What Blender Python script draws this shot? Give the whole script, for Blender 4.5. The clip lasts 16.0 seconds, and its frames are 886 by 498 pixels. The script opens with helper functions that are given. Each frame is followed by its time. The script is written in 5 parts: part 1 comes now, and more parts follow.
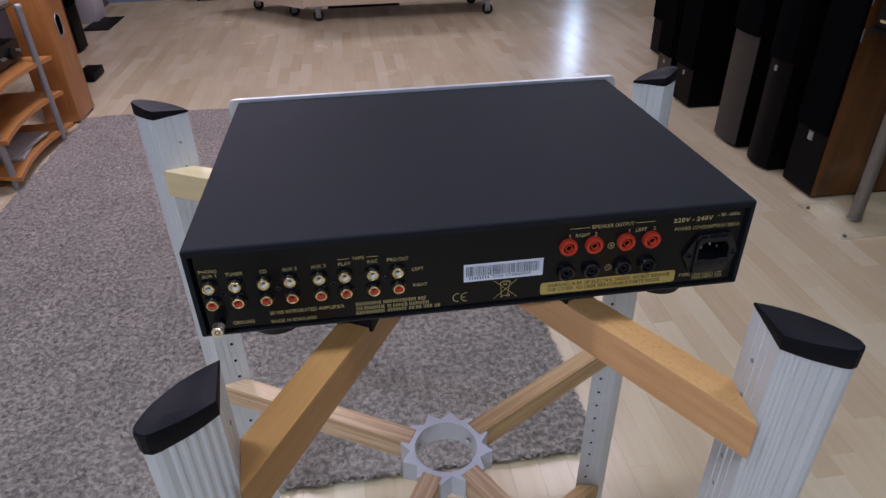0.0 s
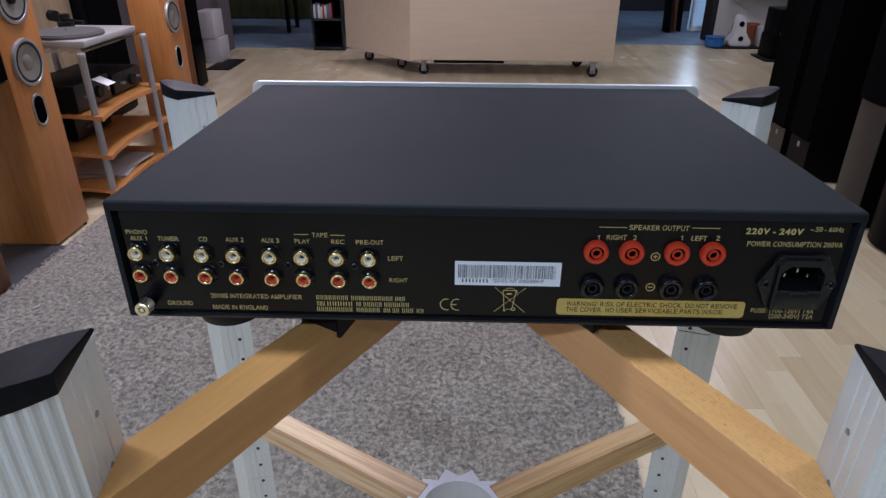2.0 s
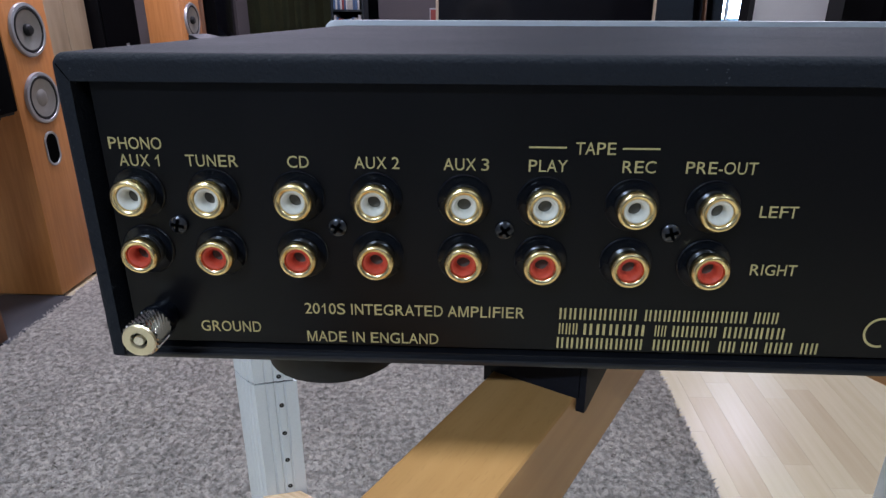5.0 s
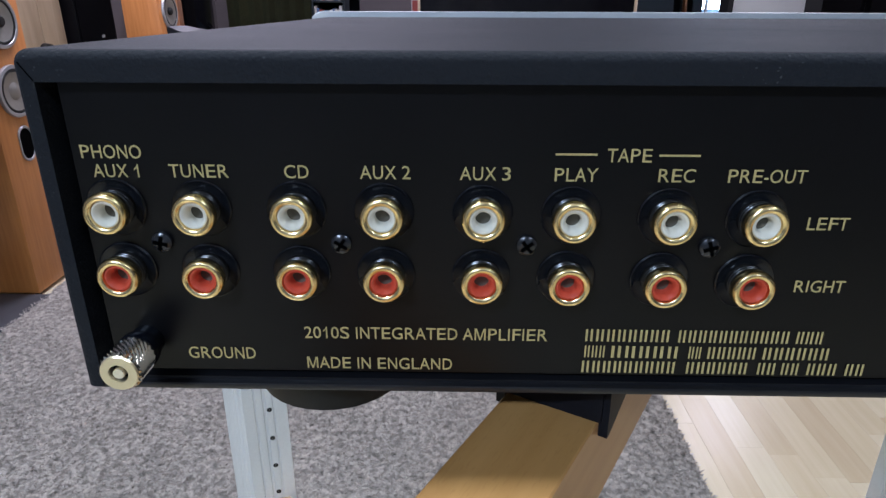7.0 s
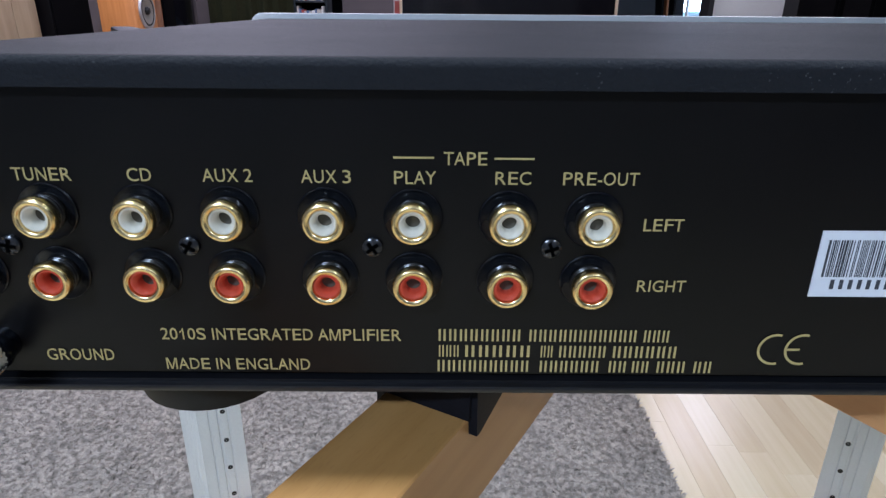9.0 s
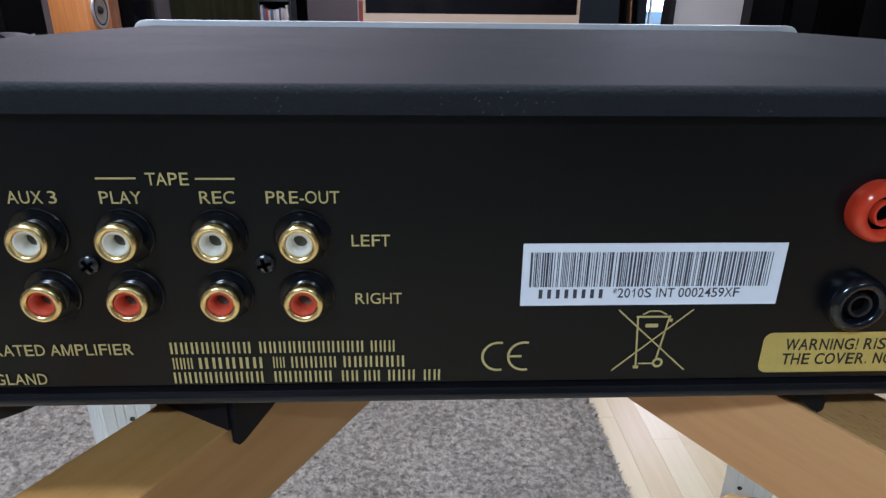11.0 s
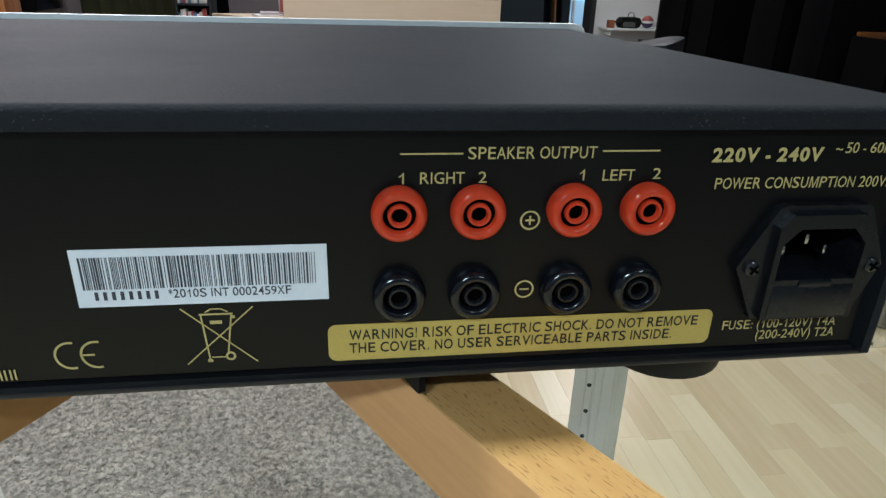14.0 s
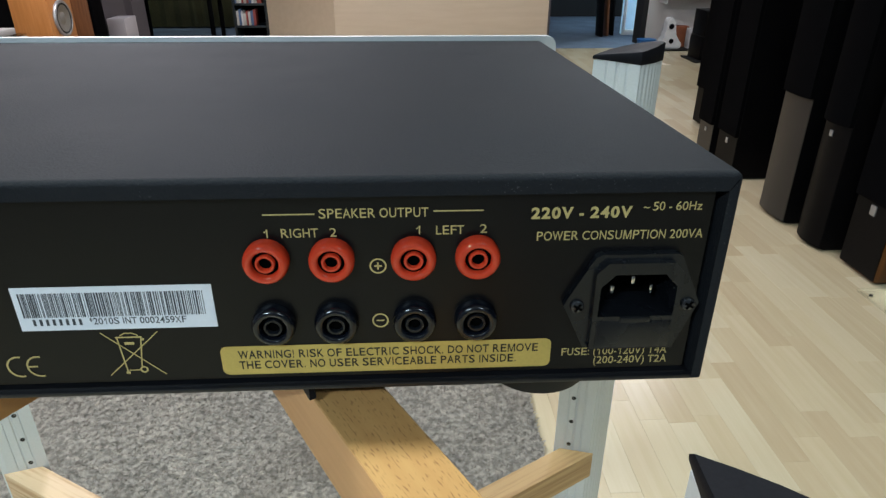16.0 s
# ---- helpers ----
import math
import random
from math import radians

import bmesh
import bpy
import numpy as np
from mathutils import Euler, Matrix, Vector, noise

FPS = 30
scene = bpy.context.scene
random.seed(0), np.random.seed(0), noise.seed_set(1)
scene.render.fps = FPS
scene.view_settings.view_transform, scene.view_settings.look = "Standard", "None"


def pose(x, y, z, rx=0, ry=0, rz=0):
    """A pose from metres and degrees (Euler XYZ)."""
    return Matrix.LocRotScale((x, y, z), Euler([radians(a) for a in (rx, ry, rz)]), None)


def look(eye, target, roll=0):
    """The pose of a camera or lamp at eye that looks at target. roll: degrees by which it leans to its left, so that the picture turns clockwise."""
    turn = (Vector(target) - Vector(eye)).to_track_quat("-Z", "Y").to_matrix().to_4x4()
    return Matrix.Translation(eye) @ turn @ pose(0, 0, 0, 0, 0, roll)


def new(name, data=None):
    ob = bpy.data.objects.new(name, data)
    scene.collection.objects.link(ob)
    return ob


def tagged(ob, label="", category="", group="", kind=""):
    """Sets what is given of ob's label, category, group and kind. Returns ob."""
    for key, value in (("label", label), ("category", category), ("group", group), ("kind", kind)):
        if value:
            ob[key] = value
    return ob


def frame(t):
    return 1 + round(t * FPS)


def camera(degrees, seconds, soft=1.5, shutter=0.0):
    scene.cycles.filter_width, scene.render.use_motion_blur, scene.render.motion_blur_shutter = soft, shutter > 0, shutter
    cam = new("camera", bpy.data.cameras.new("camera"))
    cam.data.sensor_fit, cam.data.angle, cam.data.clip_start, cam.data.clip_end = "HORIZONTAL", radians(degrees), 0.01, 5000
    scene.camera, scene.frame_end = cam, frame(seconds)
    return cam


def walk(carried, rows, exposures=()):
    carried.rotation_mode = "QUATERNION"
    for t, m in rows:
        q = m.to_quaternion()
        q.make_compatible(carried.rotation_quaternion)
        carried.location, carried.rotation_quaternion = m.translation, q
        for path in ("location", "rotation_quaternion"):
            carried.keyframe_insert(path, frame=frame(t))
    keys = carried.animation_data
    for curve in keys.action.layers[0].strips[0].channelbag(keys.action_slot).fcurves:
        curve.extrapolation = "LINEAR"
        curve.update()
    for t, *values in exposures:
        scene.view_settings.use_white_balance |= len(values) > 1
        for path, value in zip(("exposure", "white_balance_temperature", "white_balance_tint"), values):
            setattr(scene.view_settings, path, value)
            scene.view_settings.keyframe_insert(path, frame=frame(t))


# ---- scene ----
cam = camera(69.03, 16.0, soft=1.4)
# seconds, eye, target, roll
PATH = [
    (0.0, (-0.0947, -0.4131, 1.2030), (0.0172, 0.4238, 0.6673), -1.19),
    (0.5, (-0.0747, -0.3785, 1.1916), (0.0064, 0.4515, 0.6398), -0.63),
    (1.0, (-0.0425, -0.3738, 1.1748), (0.0120, 0.4732, 0.6460), 0.40),
    (1.5, (-0.0225, -0.3727, 1.1459), (-0.0195, 0.4954, 0.6496), 0.29),
    (2.0, (-0.0214, -0.3443, 1.1042), (-0.0456, 0.5475, 0.6523), 0.30),
    (2.5, (-0.0358, -0.3013, 1.0609), (-0.0964, 0.6002, 0.6323), -1.21),
    (3.0, (-0.0572, -0.2673, 1.0272), (-0.1239, 0.6389, 0.6095), -1.13),
    (3.5, (-0.0756, -0.2324, 1.0085), (-0.1262, 0.6811, 0.6047), -0.72),
    (4.0, (-0.0945, -0.2016, 0.9896), (-0.1440, 0.7209, 0.6068), -0.62),
    (4.5, (-0.1137, -0.1755, 0.9786), (-0.1585, 0.7533, 0.6107), 0.00),
    (5.0, (-0.1330, -0.1510, 0.9709), (-0.1774, 0.7790, 0.6060), 0.09),
    (5.2, (-0.1414, -0.1454, 0.9708), (-0.1833, 0.7881, 0.6146), -0.03),
    (7.5, (-0.1407, -0.1343, 0.9705), (-0.1570, 0.7909, 0.5915), 0.26),
    (8.0, (-0.1304, -0.1346, 0.9705), (-0.1472, 0.7908, 0.5919), 0.29),
    (8.5, (-0.1196, -0.1356, 0.9712), (-0.1304, 0.7906, 0.5943), 0.36),
    (10.8, (-0.0568, -0.1388, 0.9761), (-0.0138, 0.7880, 0.6029), 0.70),
    (11.0, (-0.0489, -0.1413, 0.9780), (-0.0074, 0.7842, 0.6015), 0.69),
    (11.5, (-0.0311, -0.1441, 0.9793), (0.0227, 0.7815, 0.6044), 0.57),
    (12.0, (-0.0143, -0.1458, 0.9803), (0.0466, 0.7763, 0.5982), 0.64),
    (12.5, (0.0054, -0.1491, 0.9812), (0.0887, 0.7709, 0.5983), 0.62),
    (13.0, (0.0193, -0.1501, 0.9829), (0.1235, 0.7654, 0.5943), 0.95),
    (13.5, (0.0379, -0.1557, 0.9858), (0.1471, 0.7585, 0.5956), 1.39),
    (14.0, (0.0490, -0.1599, 0.9891), (0.1813, 0.7485, 0.5924), 1.72),
    (14.5, (0.0605, -0.1632, 0.9892), (0.2004, 0.7426, 0.5892), 1.89),
    (15.0, (0.0711, -0.1664, 0.9911), (0.2146, 0.7399, 0.5938), 1.74),
    (15.5, (0.0837, -0.1731, 0.9965), (0.2227, 0.7348, 0.6009), 1.61),
    (16.0, (0.1071, -0.1892, 1.0248), (0.1559, 0.7091, 0.5881), 0.23),
]
# path end
# seconds, stops, kelvin, tint of the picture
EXPOSURES = [
    (0.0, -0.25, 5990, 19), (1.0, -0.14, 5950, 16), (2.0, -0.02, 5950, 12), (3.5, 0.06, 5880, 10), (5.0, 0.22, 5730, 10), (8.5, 0.44, 5700, 10),
    (11.0, 0.38, 5900, 8), (12.5, 0.39, 6250, -3), (14.5, 0.41, 6330, -4), (16.0, 0.44, 6330, -3),
]
walk(cam, [(t, look(eye, target, roll)) for t, eye, target, roll in PATH], EXPOSURES)

# ---- light ----
world = bpy.data.worlds.new("world")
scene.world = world
world.use_nodes = True
world.node_tree.nodes["Background"].inputs[0].default_value = (0.55, 0.6, 0.7, 1)
world.node_tree.nodes["Background"].inputs[1].default_value = 0.15
# lamp tints: bluish stands for south daylight, neutral over the rack, pinkish towards counter
COOL, NEUTRAL, PINK = (0.70, 0.83, 1.0), (0.81, 0.86, 0.91), (0.95, 0.83, 0.95)


# ---- materials ----
def nodes_of(name):
    m = bpy.data.materials.new(name)
    m.use_nodes = True
    nt = m.node_tree
    return m, nt, nt.nodes["Principled BSDF"]


def link(nt, a, b):
    nt.links.new(a, b)


def ramp(nt, fac, stops):
    r = nt.nodes.new("ShaderNodeValToRGB")
    r.color_ramp.elements[0].position, r.color_ramp.elements[0].color = stops[0][0], (*stops[0][1], 1)
    r.color_ramp.elements[1].position, r.color_ramp.elements[1].color = stops[-1][0], (*stops[-1][1], 1)
    for p, c in stops[1:-1]:
        e = r.color_ramp.elements.new(p)
        e.color = (*c, 1)
    link(nt, fac, r.inputs[0])
    return r.outputs[0]


def coords(nt, scale=(1, 1, 1), turn=(0, 0, 0), kind="Object"):
    tc = nt.nodes.new("ShaderNodeTexCoord")
    mp = nt.nodes.new("ShaderNodeMapping")
    mp.inputs["Scale"].default_value = scale
    mp.inputs["Rotation"].default_value = turn
    link(nt, tc.outputs[kind], mp.inputs[0])
    return mp.outputs[0]


def noise_tex(nt, vec, scale, detail=4.0, rough=0.55):
    n = nt.nodes.new("ShaderNodeTexNoise")
    n.inputs["Scale"].default_value = scale
    n.inputs["Detail"].default_value = detail
    n.inputs["Roughness"].default_value = rough
    link(nt, vec, n.inputs["Vector"])
    return n.outputs["Fac"]


def bump(nt, bsdf, height, strength, distance):
    b = nt.nodes.new("ShaderNodeBump")
    b.inputs["Strength"].default_value = strength
    b.inputs["Distance"].default_value = distance
    link(nt, height, b.inputs["Height"])
    link(nt, b.outputs[0], bsdf.inputs["Normal"])


def mix(nt, fac, a, b, kind="MIX"):
    m = nt.nodes.new("ShaderNodeMix")
    m.data_type, m.blend_type = "RGBA", kind
    for value, socket in ((fac, m.inputs[0]), (a, m.inputs[6]), (b, m.inputs[7])):
        if isinstance(value, (int, float)):
            socket.default_value = value
        elif isinstance(value, tuple):
            socket.default_value = (*value, 1)
        else:
            link(nt, value, socket)
    return m.outputs[2]


def surface(name, colour, rough=0.5, metal=0.0, vary=0.12, scale=6.0, grain=120.0, relief=0.1, depth=0.001, spec=0.5, coat=0.0):
    """A surface with broad blotches and a fine grain."""
    m, nt, b = nodes_of(name)
    v = coords(nt)
    big, fine = noise_tex(nt, v, scale), noise_tex(nt, v, grain, 3.0)
    dark = tuple(c * (1 - vary) for c in colour)
    light = tuple(min(1.0, c * (1 + vary)) for c in colour)
    base = ramp(nt, big, [(0.3, dark), (0.7, light)])
    speck = ramp(nt, fine, [(0.3, (1 - vary,) * 3), (0.7, (1.0, 1.0, 1.0))])
    link(nt, mix(nt, 1.0, base, speck, "MULTIPLY"), b.inputs["Base Color"])
    r = nt.nodes.new("ShaderNodeMapRange")
    r.inputs[3].default_value, r.inputs[4].default_value = max(0.02, rough - 0.08), min(1.0, rough + 0.08)
    link(nt, big, r.inputs[0])
    link(nt, r.outputs[0], b.inputs["Roughness"])
    b.inputs["Metallic"].default_value = metal
    b.inputs["Specular IOR Level"].default_value = spec
    b.inputs["Coat Weight"].default_value = coat
    if relief:
        bump(nt, b, fine, relief, depth)
    return m


def dusty(m, amount=0.20, scale=1500.0, colour=(0.25, 0.25, 0.25)):
    """Adds sparse pale specks of dust to a surface."""
    nt = m.node_tree
    b = nt.nodes["Principled BSDF"]
    old = b.inputs["Base Color"].links[0].from_socket
    v = coords(nt)
    fine = ramp(nt, noise_tex(nt, v, scale, 0.0, 0.3), [(0.775, (0, 0, 0)), (0.82, (1, 1, 1))])
    where = ramp(nt, noise_tex(nt, v, 22.0, 2.0), [(0.45, (0, 0, 0)), (0.62, (amount,) * 3)])
    link(nt, mix(nt, mix(nt, 1.0, fine, where, "MULTIPLY"), old, colour), b.inputs["Base Color"])
    return m


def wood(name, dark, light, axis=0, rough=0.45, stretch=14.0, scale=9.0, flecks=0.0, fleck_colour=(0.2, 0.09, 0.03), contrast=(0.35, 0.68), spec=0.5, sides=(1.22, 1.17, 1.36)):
    """Straight grain along one axis of the object, with short dark flecks, and painted side light, where wanted."""
    m, nt, b = nodes_of(name)
    s = [stretch] * 3
    s[axis] = 1.0
    v = coords(nt, tuple(s))
    g = noise_tex(nt, v, scale, 6.0, 0.6)
    col = ramp(nt, g, [(contrast[0], dark), (contrast[1], light)])
    if flecks:
        s2 = [1500.0] * 3
        s2[axis] = 250.0
        f = noise_tex(nt, coords(nt, tuple(s2)), 1.0, 1.0, 0.4)
        mask = ramp(nt, f, [(0.60, (0, 0, 0)), (0.70, (flecks,) * 3)])
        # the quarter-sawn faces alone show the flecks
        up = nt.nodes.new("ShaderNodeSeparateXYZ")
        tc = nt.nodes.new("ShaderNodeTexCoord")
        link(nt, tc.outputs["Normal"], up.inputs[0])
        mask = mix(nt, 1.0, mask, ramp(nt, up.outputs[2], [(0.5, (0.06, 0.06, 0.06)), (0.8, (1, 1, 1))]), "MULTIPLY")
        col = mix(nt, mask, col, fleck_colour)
        # flat-sawn sides: the light on them is put into the colour, paler and pinker
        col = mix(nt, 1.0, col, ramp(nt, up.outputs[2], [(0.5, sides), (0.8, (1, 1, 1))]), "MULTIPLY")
    link(nt, col, b.inputs["Base Color"])
    b.inputs["Roughness"].default_value = rough
    b.inputs["Specular IOR Level"].default_value = spec
    bump(nt, b, g, 0.12, 0.0006)
    return m


def plain(name, colour, rough=0.5, metal=0.0, coat=0.0):
    m, nt, b = nodes_of(name)
    b.inputs["Base Color"].default_value = (*colour, 1)
    b.inputs["Roughness"].default_value = rough
    b.inputs["Metallic"].default_value = metal
    b.inputs["Coat Weight"].default_value = coat
    return m


def glow(name, colour, strength):
    m, nt, b = nodes_of(name)
    b.inputs["Base Color"].default_value = (*colour, 1)
    b.inputs["Emission Color"].default_value = (*colour, 1)
    b.inputs["Emission Strength"].default_value = strength
    return m


def glass(name, tint, rough=0.02):
    m, nt, b = nodes_of(name)
    b.inputs["Base Color"].default_value = (*tint, 1)
    b.inputs["Transmission Weight"].default_value = 1.0
    b.inputs["Roughness"].default_value = rough
    b.inputs["IOR"].default_value = 1.12
    b.inputs["Alpha"].default_value = 0.4
    return m


def strip_material(name, island):
    """Pale laminate: each strip has its own tone, over a fine long grain."""
    m, nt, b = nodes_of(name)
    if island:
        pick = nt.nodes.new("ShaderNodeNewGeometry").outputs["Random Per Island"]
    else:
        pick = nt.nodes.new("ShaderNodeObjectInfo").outputs["Random"]
    tone = ramp(nt, pick, [(0.0, (0.525, 0.425, 0.275)), (0.25, (0.57, 0.478, 0.315)), (0.65, (0.60, 0.512, 0.345)), (1.0, (0.635, 0.56, 0.395))])
    shift = nt.nodes.new("ShaderNodeVectorMath")
    shift.operation = "MULTIPLY_ADD"
    shift.inputs[1].default_value = (37.0, 53.0, 0.0)
    link(nt, pick, shift.inputs[0])
    link(nt, coords(nt, (60, 3, 60)), shift.inputs[2])
    g = noise_tex(nt, shift.outputs[0], 1.0, 5.0, 0.6)
    streak = ramp(nt, g, [(0.3, (0.92, 0.90, 0.86)), (0.7, (1, 1, 1))])
    broad = noise_tex(nt, coords(nt, (1, 1, 1)), 2.2, 2.0)
    wear = ramp(nt, broad, [(0.3, (0.93, 0.93, 0.93)), (0.7, (1, 1, 1))])
    col = mix(nt, 1.0, mix(nt, 1.0, tone, streak, "MULTIPLY"), wear, "MULTIPLY")
    link(nt, col, b.inputs["Base Color"])
    r = nt.nodes.new("ShaderNodeMapRange")
    b.inputs["Specular IOR Level"].default_value = 0.65
    r.inputs[3].default_value, r.inputs[4].default_value = 0.20, 0.31
    link(nt, broad, r.inputs[0])
    link(nt, r.outputs[0], b.inputs["Roughness"])
    bump(nt, b, g, 0.04, 0.0005)
    return m


def pile_material():
    m, nt, b = nodes_of("rug_pile_yarn")
    pick = nt.nodes.new("ShaderNodeNewGeometry").outputs["Random Per Island"]
    tone = ramp(nt, pick, [(0.0, (0.268, 0.246, 0.216)), (0.4, (0.286, 0.264, 0.234)), (1.0, (0.305, 0.283, 0.253))])
    patch = ramp(nt, noise_tex(nt, coords(nt), 5.0, 3.0), [(0.35, (0.86, 0.86, 0.86)), (0.65, (1, 1, 1))])
    # dark noise blotches put the shade between tufts into the yarn colour
    tuft_shade = ramp(nt, noise_tex(nt, coords(nt), 70.0, 1.0), [(0.37, (0.68, 0.675, 0.67)), (0.61, (1.12, 1.12, 1.12))])
    link(nt, mix(nt, 1.0, mix(nt, 1.0, tone, patch, "MULTIPLY"), tuft_shade, "MULTIPLY"), b.inputs["Base Color"])
    b.inputs["Roughness"].default_value = 0.95
    b.inputs["Specular IOR Level"].default_value = 0.1
    b.inputs["Sheen Weight"].default_value, b.inputs["Sheen Roughness"].default_value = 0.35, 0.4
    # yarn ends are round and fuzzy: they shade mostly as the upright pile does
    soft_normal = nt.nodes.new("ShaderNodeVectorMath")
    soft_normal.operation = "MULTIPLY_ADD"
    soft_normal.inputs[1].default_value = (0.09, 0.09, 0.09)
    soft_normal.inputs[2].default_value = (0.0, 0.0, 0.8)
    link(nt, nt.nodes.new("ShaderNodeNewGeometry").outputs["Normal"], soft_normal.inputs[0])
    unit = nt.nodes.new("ShaderNodeVectorMath")
    unit.operation = "NORMALIZE"
    link(nt, soft_normal.outputs[0], unit.inputs[0])
    link(nt, unit.outputs[0], b.inputs["Normal"])
    # thin yarn is lit through from behind as well
    through_light = nt.nodes.new("ShaderNodeBsdfTranslucent")
    link(nt, b.inputs["Base Color"].links[0].from_socket, through_light.inputs["Color"])
    both = nt.nodes.new("ShaderNodeAddShader")
    link(nt, b.outputs[0], both.inputs[0])
    link(nt, through_light.outputs[0], both.inputs[1])
    link(nt, both.outputs[0], nt.nodes["Material Output"].inputs["Surface"])
    return m


